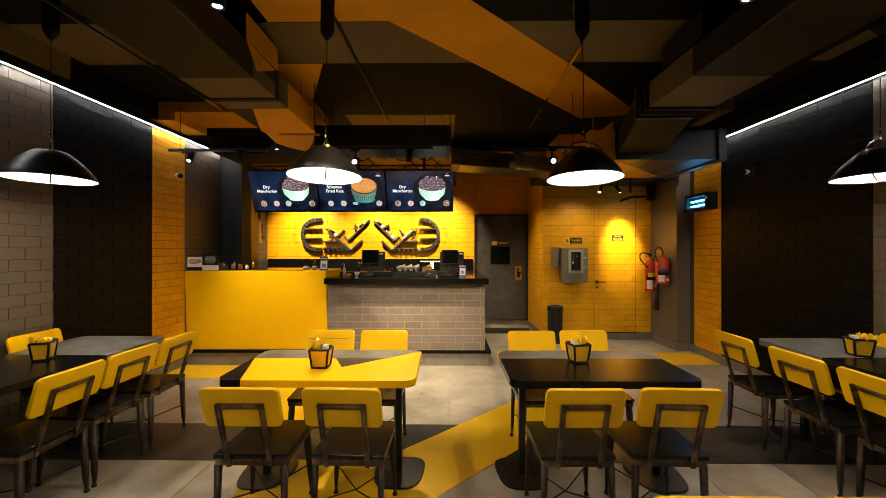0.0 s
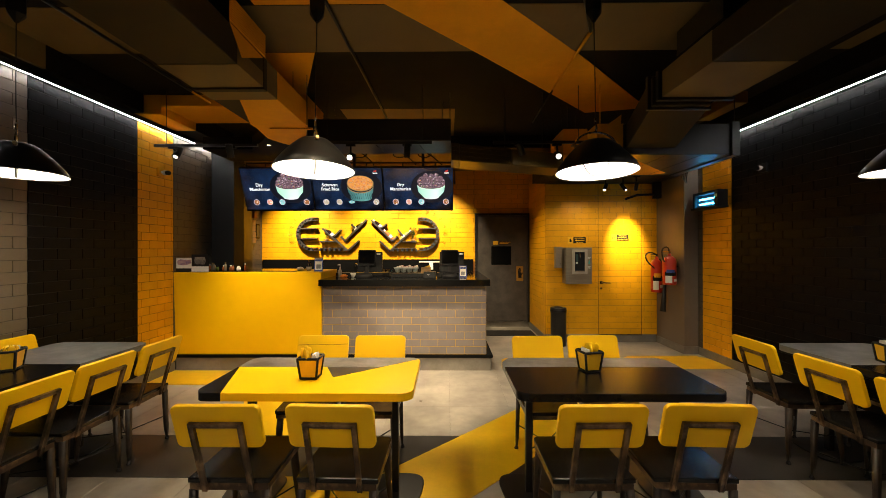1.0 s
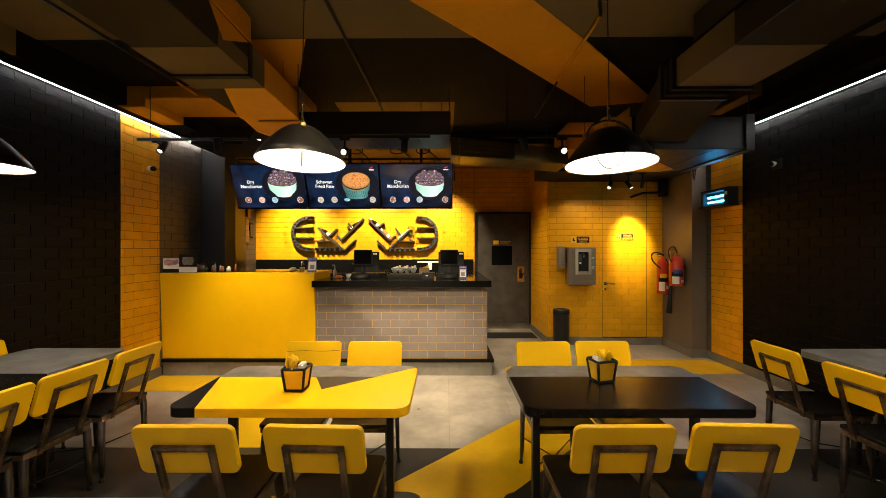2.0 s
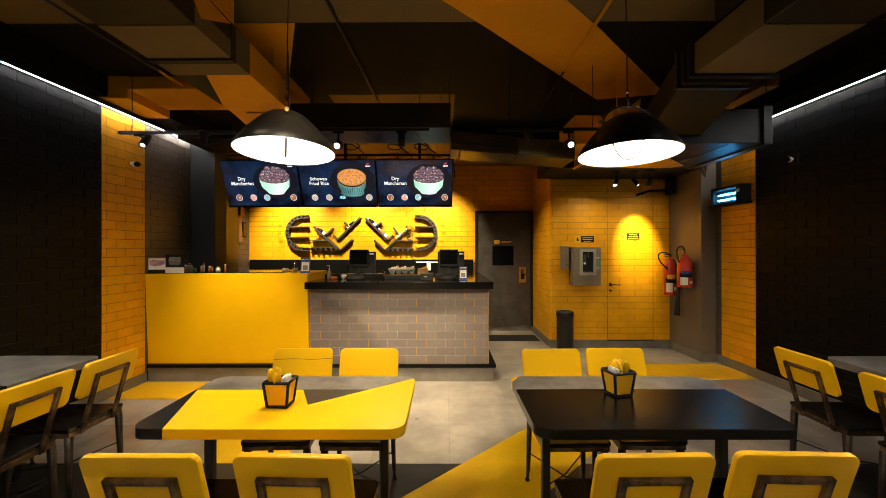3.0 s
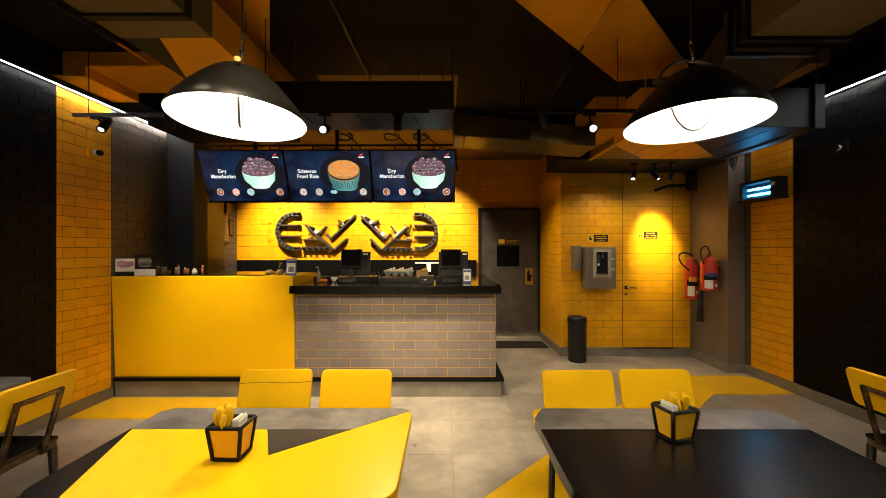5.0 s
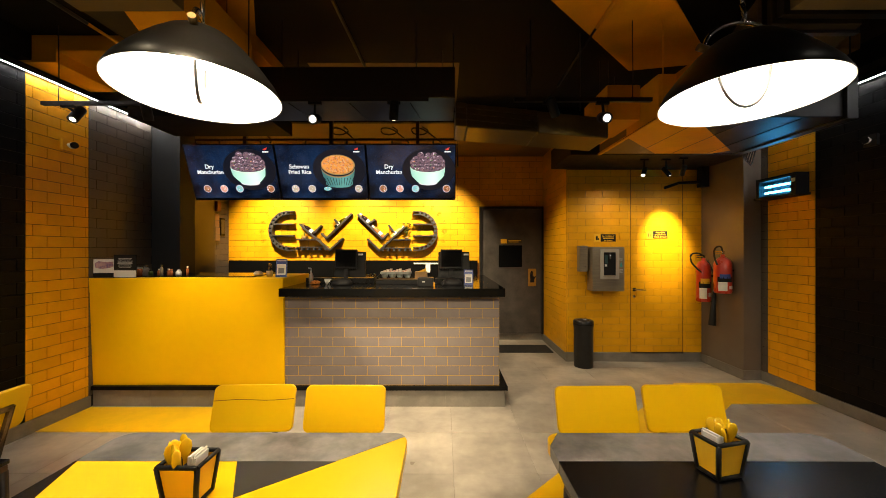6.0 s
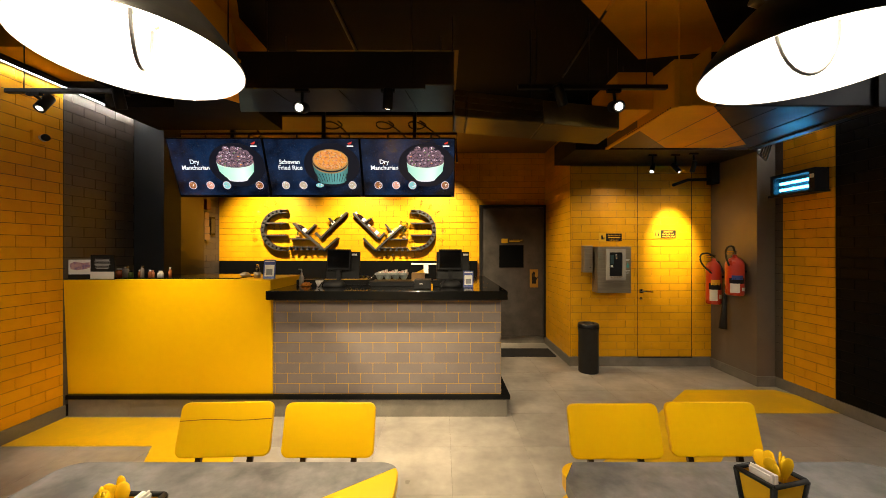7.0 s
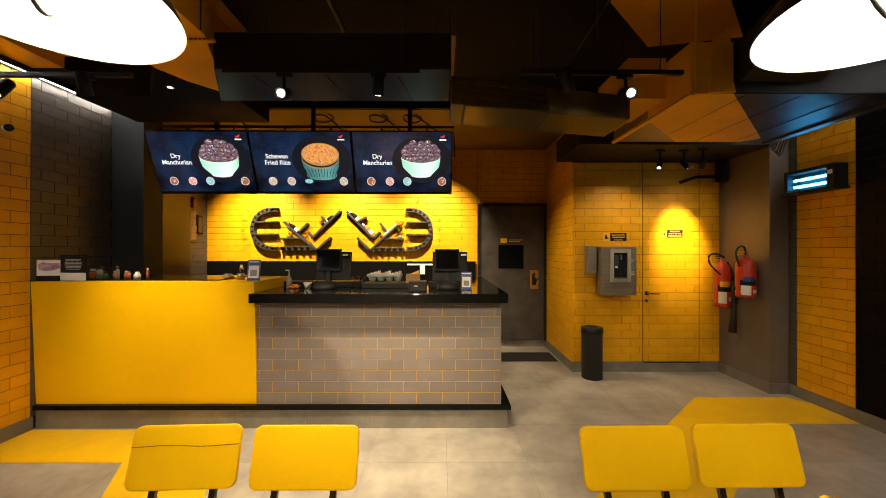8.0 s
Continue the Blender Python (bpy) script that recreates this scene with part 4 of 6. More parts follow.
def spot(place, target, lens, stem=2.755, k=1.0):
    ob = thing("track_spot", "small black cylindrical spotlight on the track", "spotlight", "track spots")
    p, t = Vector(place), Vector(target)
    d = (t - p).normalized()
    m = Matrix.Translation(p) @ d.to_track_quat("Z", "Y").to_matrix().to_4x4()
    bm = bmesh.new()
    bm_lathe(bm, [(0, -0.16), (0.036, -0.16), (0.040, -0.155), (0.040, -0.006), (0.034, -0.004), (0.034, -0.012), (0, -0.012)], 20)
    bmesh.ops.scale(bm, vec=(k, k, 1 - (1 - k) * 0.5), verts=bm.verts)
    turn(bm, m)
    part("body", bm, MATTBLACK, ob)
    bm = bmesh.new()
    bm_lathe(bm, [(0.024, -0.011), (0.0, -0.0095)], 20)
    bmesh.ops.scale(bm, vec=(k, k, 1 - (1 - k) * 0.5), verts=bm.verts)
    turn(bm, m)
    part("lens", bm, lens, ob, "lit lens")
    q = p - d * (0.09 * (1 - (1 - k) * 0.5))
    bm = bmesh.new()
    ry = 4.53 if stem < 2.76 and q.y < 4.58 and q.x > -1.4 else (4.59 if stem < 2.76 and q.y < 5 else q.y)
    bm_tube(bm, [q, (q.x, ry, stem - 0.015), (q.x, ry, stem + 0.002)], 0.011, 8)
    bm_box(bm, q.x - 0.05, q.x + 0.05, ry - 0.014, ry + 0.014, stem - 0.02, stem + 0.001)
    part("stem", bm, MATTBLACK, ob)


for (place, target, w, c) in TRACK_SPOTS:
    p, t = Vector(place), Vector(target)
    spot(p - (t - p).normalized() * 0.03, t, SPOTDIM, k=0.9)
spot((-0.935, 4.44, 2.59), (-0.6, 1.2, 1.4), SPOTGLOW)
spot((1.305, 4.42, 2.59), (0.9, 1.2, 1.4), SPOTGLOW)
for sx, way, lens in ((2.575, (-0.42, -0.42, -0.8), SPOTGLOW), (2.915, (0.45, -0.35, -0.8), SPOTGLOW), (3.06, (0.05, 0.5, -0.85), SPOTDIM)):
    p = Vector((sx, 6.30, 2.52))
    spot(p, p + Vector(way), lens, 2.739, 0.7)


# ---- menu screens ----
def screen_material():
    m = bpy.data.materials.new("menu_screen")
    m.use_nodes = True
    t = m.node_tree
    b = t.nodes["Principled BSDF"]
    co = t.nodes.new("ShaderNodeTexCoord")
    big = node(t, "ShaderNodeTexNoise", Scale=2.2, Detail=5.0, Roughness=0.65)
    small = node(t, "ShaderNodeTexNoise", Scale=45.0, Detail=3.0, Roughness=0.7)
    for k in (big, small):
        t.links.new(co.outputs["Object"], k.inputs["Vector"])
    r = t.nodes.new("ShaderNodeValToRGB")
    r.color_ramp.elements[0].position, r.color_ramp.elements[1].position = 0.42, 0.75
    r.color_ramp.elements[0].color = (0.002, 0.003, 0.008, 1)
    r.color_ramp.elements[1].color = (0.016, 0.045, 0.125, 1)
    t.links.new(big.outputs["Fac"], r.inputs["Fac"])
    r2 = t.nodes.new("ShaderNodeValToRGB")
    r2.color_ramp.elements[0].position, r2.color_ramp.elements[1].position = 0.60, 0.80
    r2.color_ramp.elements[0].color = (0, 0, 0, 1)
    r2.color_ramp.elements[1].color = (0.10, 0.16, 0.26, 1)
    t.links.new(small.outputs["Fac"], r2.inputs["Fac"])
    add = t.nodes.new("ShaderNodeMix")
    add.data_type, add.blend_type = "RGBA", "ADD"
    add.inputs["Factor"].default_value = 1.0
    t.links.new(r.outputs["Color"], add.inputs[6])
    t.links.new(r2.outputs["Color"], add.inputs[7])
    t.links.new(add.outputs[2], b.inputs["Emission Color"])
    b.inputs["Emission Strength"].default_value = 0.33
    b.inputs["Base Color"].default_value = (0.01, 0.01, 0.012, 1)
    b.inputs["Roughness"].default_value = 0.12
    return m


SCREEN = screen_material()
def bowl_glow(name, dark, light, strength, width):
    """Picture of a glazed bowl: paler towards one side."""
    m = glow(name, light, strength)
    t = m.node_tree
    co = t.nodes.new("ShaderNodeTexCoord")
    sep = t.nodes.new("ShaderNodeSeparateXYZ")
    r = t.nodes.new("ShaderNodeValToRGB")
    rg = node(t, "ShaderNodeMapRange", From_Min=0.19 - width, From_Max=0.19 + width)
    t.links.new(co.outputs["Object"], sep.inputs[0])
    t.links.new(sep.outputs["X"], rg.inputs["Value"])
    t.links.new(rg.outputs[0], r.inputs["Fac"])
    r.color_ramp.elements[0].color = (*dark, 1)
    r.color_ramp.elements[1].color = (*dark, 1)
    mid = r.color_ramp.elements.new(0.68)
    mid.color = (*light, 1)
    t.links.new(r.outputs["Color"], t.nodes["Principled BSDF"].inputs["Emission Color"])
    return m


S_WHITE, S_MINT, S_TEAL = glow("screen_white", (0.9, 0.9, 0.9), 0.45), bowl_glow("screen_mint", (0.22, 0.50, 0.40), (0.66, 0.97, 0.76), 0.6, 0.21), bowl_glow("screen_teal", (0.03, 0.12, 0.13), (0.14, 0.42, 0.40), 0.4, 0.20)
S_PALE, S_EDGE = glow("screen_pale", (0.75, 0.95, 0.82), 0.42), glow("screen_bowl_edge", (0.45, 0.27, 0.10), 0.4)
S_RICE, S_RED = glow("screen_rice", (0.80, 0.33, 0.06), 0.45), glow("screen_red", (0.7, 0.05, 0.03), 0.4)
S_BALL, S_CRUST, S_HERB, S_AQUA = glow("screen_ball", (0.16, 0.095, 0.125), 0.55), glow("screen_crust", (0.34, 0.19, 0.16), 0.55), glow("screen_herb", (0.12, 0.30, 0.06), 0.4), glow("screen_aqua", (0.25, 0.60, 0.62), 0.4)
S_HIGH, S_CORE, S_PEACH = glow("screen_highlight", (0.62, 0.54, 0.60), 0.6), glow("screen_core", (0.35, 0.13, 0.04), 0.4), glow("screen_peach", (0.75, 0.36, 0.26), 0.4)
S_CREAM, S_ROSE, S_SHADOW = glow("screen_cream", (0.65, 0.55, 0.40), 0.3), glow("screen_rose", (0.55, 0.16, 0.12), 0.3), glow("screen_shadow", (0.010, 0.012, 0.022), 0.3)


def ellipse(cx, cz, rx, rz, n=28, a0=0, a1=360):
    return [(cx + rx * math.cos(radians(a0 + (a1 - a0) * k / n)), cz + rz * math.sin(radians(a0 + (a1 - a0) * k / n))) for k in range(n + (a1 - a0 < 360))]


def on_screen(pts, layer, m, parent, name="picture_shape"):
    bm = bmesh.new()
    vs = [bm.verts.new((x, -0.0008 * layer, z)) for x, z in pts]
    bm.faces.new(vs)
    return part(name, bm, m, parent)


def menu_screen(x0, x1, dish, words, seed):
    rnd = random.Random(seed)
    w, h = x1 - x0 - 0.006, 0.655
    tilt = pose((x0 + x1) / 2, 5.865, 2.80, 22)
    ob = thing("menu_screen", "tilted flat menu screen with a dark blue food picture", "screen", "menu screens", at=tilt)
    bm = bmesh.new()
    bm_box(bm, -w / 2, w / 2, 0.0, 0.06, -h, 0)
    bevel(bm, 0.004)
    part("housing", bm, MATTBLACK, ob, "black housing")
    disp = box_part("display", (-w / 2 + 0.010, w / 2 - 0.010, -0.002, 0.0005, -h + 0.028, -0.010), SCREEN, ob, 0, "lit dark blue display")
    bm = bmesh.new()
    bm_lathe(bm, [(0, 0), (0.013, 0), (0.013, 0.006), (0, 0.006)], 14)
    turn(bm, pose(w / 2 - 0.025, -0.001, -h + 0.012, 90))
    part("sensor", bm, CHROME, ob, "small round sensor")
    cx, rim = 0.19, -0.25
    on_screen(ellipse(cx + 0.01, -0.29, 0.31, 0.24, 32), 4, S_SHADOW, disp)
    if dish == "balls":
        k = 0
        for row, (bz, n, half) in enumerate(((-0.125, 3, 0.075), (-0.165, 5, 0.13), (-0.205, 6, 0.165), (-0.245, 6, 0.168), (-0.285, 5, 0.125))):
            for j in range(n):
                k += 1
                bx = cx + half * (2 * j / (n - 1) - 1) + rnd.uniform(-0.008, 0.008)
                zz = bz + rnd.uniform(-0.008, 0.008) - 0.03 * abs(bx - cx)
                r = rnd.uniform(0.036, 0.043)
                layer = 5 + 0.5 * k
                on_screen(ellipse(bx, zz, r + 0.004, r + 0.004, 14), layer, S_SHADOW, disp)
                on_screen(ellipse(bx, zz, r, r, 14), layer + 0.15, S_BALL, disp)
                for q in range(15):
                    a, u = rnd.uniform(0, 6.28), rnd.uniform(0.05, 0.9) * r
                    lit = math.sin(a) * u / r
                    m = rnd.choice((S_HIGH, S_HIGH, S_SHADOW)) if lit > 0.3 else rnd.choice((S_CRUST, S_SHADOW, S_SHADOW))
                    on_screen(ellipse(bx + u * math.cos(a), zz + u * math.sin(a), rnd.uniform(0.004, 0.009), rnd.uniform(0.003, 0.006), 6), layer + 0.3, m, disp)
                if k % 3 == 0:
                    on_screen(ellipse(bx + 0.01, zz + 0.012, 0.011, 0.005, 6), layer + 0.4, rnd.choice((S_HERB, S_RICE, S_HERB)), disp)
        rx, rz, base, foot, body = 0.203, 0.066, 0.115, -0.435, S_MINT
    else:
        on_screen(ellipse(cx, rim + 0.015, 0.197, 0.118, 36), 5, S_EDGE, disp)
        on_screen(ellipse(cx, rim + 0.018, 0.183, 0.105, 36), 5.5, S_RICE, disp)
        for q in range(260):
            a, u = rnd.uniform(0, 6.28), math.sqrt(rnd.random())
            sx, sz = cx + 0.175 * u * math.cos(a), rim + 0.018 + 0.098 * u * math.sin(a)
            g = rnd.uniform(0, math.pi)
            c, d = 0.010 * math.cos(g), 0.010 * math.sin(g)
            e, f = -0.0028 * math.sin(g), 0.0028 * math.cos(g)
            on_screen([(sx - c - e, sz - d - f), (sx + c - e, sz + d - f), (sx + c + e, sz + d + f), (sx - c + e, sz - d + f)], 6 + q * 0.02, rnd.choice((S_CREAM, S_CREAM, S_ROSE, S_RICE, S_CORE, S_CORE)), disp)
        rx, rz, base, foot, body = 0.197, 0.118, 0.142, -0.47, S_TEAL
    front = ellipse(cx, rim, rx, rz, 24, 180, 360)
    on_screen(front + [(cx + rx * 0.985, rim - 0.05), (cx + rx * 0.93, rim - 0.11), (cx + rx * 0.80, foot + 0.045), (cx + base * 1.12, foot + 0.012)] + ellipse(cx, foot, base, 0.03, 12, 0, -180) + [(cx - base * 1.12, foot + 0.012), (cx - rx * 0.80, foot + 0.045), (cx - rx * 0.93, rim - 0.11), (cx - rx * 0.985, rim - 0.05)], 22, body, disp)
    lip = ellipse(cx, rim, rx, rz, 24, 180, 360)
    under = ellipse(cx, rim - 0.012, rx, rz, 24, 180, 360)
    on_screen(lip + under[::-1], 22.5, S_PALE if dish == "balls" else S_EDGE, disp)
    if dish == "balls":
        ring = ellipse(cx, foot - 0.012, base * 0.95, 0.026, 14, 180, 360)
        on_screen(ring + [(x, z + 0.012) for x, z in ring[::-1]], 22.5, S_HIGH, disp)
    else:
        for q in range(11):
            u, v = cx + 0.032 * (q - 5) * 1.08, cx + 0.026 * (q - 5)
            on_screen([(u - 0.003, rim - 0.13), (u + 0.003, rim - 0.13), (v + 0.003, foot), (v - 0.003, foot)], 22.5, S_SHADOW, disp)
    tones = (S_CORE, S_PEACH, S_AQUA, S_CORE) if dish == "balls" else (S_CREAM, S_CREAM, S_AQUA, S_CREAM)
    for k, m in enumerate(tones):
        ix = (-0.345, -0.146, 0.04, 0.41)[k]
        tall = 0.024 if dish != "balls" and k == 2 else 0.045
        on_screen(ellipse(ix, -0.515, 0.045, tall, 22), 5, S_AQUA if dish != "balls" and k == 2 else S_HIGH, disp, "picture_icon")
        on_screen(ellipse(ix, -0.515, 0.039, tall * 0.87, 22), 6, m, disp, "picture_icon")
        for q in range(12):
            a, u = rnd.uniform(0, 6.28), 0.032 * math.sqrt(rnd.random())
            on_screen(ellipse(ix + u * math.cos(a), -0.515 + u * math.sin(a) * tall / 0.045, 0.006, 0.005, 6), 7 + 0.05 * q, (S_RICE, S_SHADOW, S_WHITE, S_CRUST)[q % 4] if m is S_CORE else rnd.choice((S_WHITE, m, S_CREAM)), disp, "picture_icon")
    on_screen([(0.395, -0.055), (0.42, -0.045), (0.445, -0.035), (0.435, -0.062), (0.405, -0.068)], 5, S_RED, disp, "emblem")
    on_screen([(0.385, -0.078), (0.455, -0.078), (0.455, -0.092), (0.385, -0.092)], 5, S_WHITE, disp, "emblem")
    for k, word in enumerate(words):
        letters(word, 0.066, Matrix.Translation((-0.265, -0.005, -0.275 - 0.064 * k)) @ UP, S_WHITE, disp, align="CENTER")


SX = [-2.935, -1.885, -0.83, 0.212]
menu_screen(SX[0], SX[1], "balls", ("Dry", "Manchurian"), 1)
menu_screen(SX[1], SX[2], "rice", ("Schewan", "Fried Rice"), 2)
menu_screen(SX[2], SX[3], "balls", ("Dry", "Manchurian"), 3)
rack = thing("screen_rack", "black tube rack carrying the menu screens from the ceiling", "rack")
bm = bmesh.new()
bm_tube(bm, [(-2.95, 6.13, 2.60), (-2.95, 6.13, 2.93), (0.235, 6.13, 2.93), (0.235, 6.13, 2.60)], 0.014, 8)
bm_tube(bm, [(-2.95, 6.16, 2.87), (0.235, 6.16, 2.87)], 0.010, 8)
part("bar", bm, BLACKMETAL, rack)
for x in (-2.35, -1.30, -0.25):
    bm = bmesh.new()
    bm_box(bm, x - 0.02, x + 0.02, 6.12, 6.16, 2.55, 3.395)
    part("post", bm, BLACKMETAL, rack)
for x in (-2.2, -1.15, -0.1, -0.5):
    bm = bmesh.new()
    bm_tube(bm, smooth_path([(x - 0.12, 6.6, 3.235), (x - 0.02, 6.5, 3.15), (x - 0.10, 6.45, 3.08), (x - 0.24, 6.47, 3.10), (x - 0.26, 6.46, 3.18), (x - 0.12, 6.44, 3.17), (x + 0.02, 6.36, 3.05), (x + 0.12, 6.26, 2.94), (x + 0.14, 6.16, 2.90)], 3), 0.009, 6)
    part("cable", bm, RUBBER, rack)

for sx, sy in ((-1.15, 2.27), (1.72, 2.24)):
    spot((sx, sy, 2.93), (sx * 1.05, sy + 0.15, 0), SPOTGLOW, 3.394)
spot((-0.405, 1.705, 2.925), (-0.15, 5.4, 0.55), SPOTGLOW, 3.394)

for x in (-2.41, -1.36, -0.31):
    for dx in (-0.25, 0.25):
        bm = bmesh.new()
        bm_tube(bm, [(x + dx, 6.13, 2.93), (x + dx, 6.13, 2.60), (x + dx, 6.06, 2.50)], 0.012, 6)
        part("bracket", bm, BLACKMETAL, rack)

# ---- things on the walls ----
def cyl(bm, r, z0, z1, n=20, centre=(0, 0, 0), mi=0):
    bm_lathe(bm, [(0, z0), (r - 0.003, z0), (r, z0 + 0.003), (r, z1 - 0.003), (r - 0.003, z1), (0, z1)], n, centre, mi=mi)


disp = thing("water_dispenser", "brushed steel wall-mounted water dispenser with a recessed niche", "dispenser")
bm = bmesh.new()
bm_box(bm, 2.11, 2.55, 6.73, 6.922, 1.02, 1.63)
bevel(bm, 0.006)
part("housing", bm, STEEL, disp)
bm = bmesh.new()
for d in ((2.215, 2.255, 1.19, 1.60), (2.425, 2.465, 1.19, 1.60), (2.255, 2.425, 1.555, 1.60), (2.255, 2.425, 1.19, 1.225)):
    bm_box(bm, d[0], d[1], 6.705, 6.73, d[2], d[3])
part("niche_frame", bm, mat("pale_steel", (0.50, 0.45, 0.37), 0.35, 0.35, vary=0.08, scale=5, bump=0.02), disp, "lighter steel frame")
box_part("niche", (2.255, 2.425, 6.724, 6.729, 1.225, 1.555), MATTBLACK, disp, 0, "dark recess")
box_part("drip_tray", (2.262, 2.418, 6.69, 6.728, 1.228, 1.242), STEEL, disp, 0.002)
bm = bmesh.new()
bm_tube(bm, [(2.34, 6.722, 1.53), (2.34, 6.70, 1.52), (2.34, 6.695, 1.47)], 0.012, 8)
part("spout", bm, CHROME, disp)
box_part("control_panel", (2.275, 2.315, 6.716, 6.724, 1.40, 1.52), mat("teal_print", (0.02, 0.06, 0.06), 0.4), disp, 0.001, "small teal panel")
box_part("valve_label", (2.275, 2.305, 6.714, 6.723, 1.36, 1.39), WHITE, disp, 0.001)
for z, h, w in ((1.46, 0.008, 0.05), (1.445, 0.006, 0.04), (1.31, 0.008, 0.05), (1.295, 0.006, 0.04), (1.28, 0.006, 0.045)):
    box_part("print_line", (2.478, 2.478 + w, 6.727, 6.7295, z, z + h), WHITE, disp, 0, "pale print")
bm = bmesh.new()
bm_prism(bm, ellipse(2.503, 1.37, 0.018, 0.018, 14, -200, 20) + [(2.503, 1.425)], 0, 0.002)
turn(bm, Matrix.Translation((0, 6.7295, 0)) @ UP)
part("drop_mark", bm, mat("aqua_print", (0.10, 0.45, 0.40), 0.4), disp, "aqua drop mark")

cup = thing("cup_dispenser", "narrow brushed steel cup dispenser on the tiled wall", "dispenser")
box_part("housing", (1.965, 2.085, 6.82, 6.922, 1.285, 1.645), STEEL, cup, 0.006)
bm = bmesh.new()
cyl(bm, 0.008, 0, 0.006, 10)
turn(bm, pose(2.045, 6.82, 1.355, 90))
part("lock", bm, MATTBLACK, cup)


def sign(x0, x1, z0, z1, split, lines, bars, label):
    ob = thing("wall_sign", label, "sign", "wall signs")
    y = WC_Y - 0.0075
    box_part("icon_plate", (x0, split, y - 0.005, y, z0, z1), ACCENT, ob, 0.001, "yellow plate with a pictogram")
    box_part("text_plate", (split + 0.002, x1, y - 0.006, y, z0 + 0.004, z1 - 0.004), MATTBLACK, ob, 0.001, "black plate")
    for text, z, size in lines:
        letters(text, size, Matrix.Translation(((split + x1) / 2, y - 0.0066, z)) @ UP, ACCENT, ob, align="CENTER")
    if bars:
        bm = bmesh.new()
        for bx0, bx1, bz in bars:
            bm_box(bm, bx0, bx1, y - 0.0075, y - 0.006, bz, bz + 0.014)
        part("print_line", bm, ACCENT, ob)
    return ob, y


s1, yy = sign(2.205, 2.515, 1.702, 1.815, 2.30, [("Stay hydrated to", 1.778, 0.026), ("Self Service", 1.713, 0.026)], [(2.33, 2.49, 1.748)], "black and yellow sign about drinking water")
bm = bmesh.new()
bm_box(bm, 2.235, 2.258, yy - 0.0075, yy - 0.005, 1.73, 1.785)
bm_box(bm, 2.262, 2.278, yy - 0.0075, yy - 0.005, 1.73, 1.755)
part("pictogram", bm, MATTBLACK, s1)
s2, yy = sign(2.955, 3.25, 1.747, 1.86, 3.045, [("Attend your", 1.826, 0.026), ("nature's call here.", 1.796, 0.023), ("WASHROOM", 1.760, 0.029)], (), "black and yellow washroom sign")
bm = bmesh.new()
for px in (2.98, 3.015):
    bm_box(bm, px - 0.007, px + 0.007, yy - 0.0075, yy - 0.005, 1.775, 1.812)
    bm_box(bm, px - 0.005, px + 0.005, yy - 0.0075, yy - 0.005, 1.817, 1.828)
part("pictogram", bm, MATTBLACK, s2)

waste = thing("waste_bin", "tall black cylindrical waste bin with an open ring top", "bin")
bm = bmesh.new()
bm_lathe(bm, [(0, 0.0), (0.122, 0.0), (0.126, 0.01), (0.126, 0.545), (0.131, 0.55), (0.131, 0.62), (0.124, 0.632), (0.085, 0.636), (0.075, 0.628), (0.075, 0.45), (0, 0.45)], 36, (1.975, 6.70, 0))
part("body", bm, BLACKMETAL, waste)
bm = bmesh.new()
bm_lathe(bm, [(0.1315, 0.575), (0.134, 0.58), (0.134, 0.586), (0.1315, 0.59)], 36, (1.975, 6.70, 0))
part("band", bm, MATTBLACK, waste)


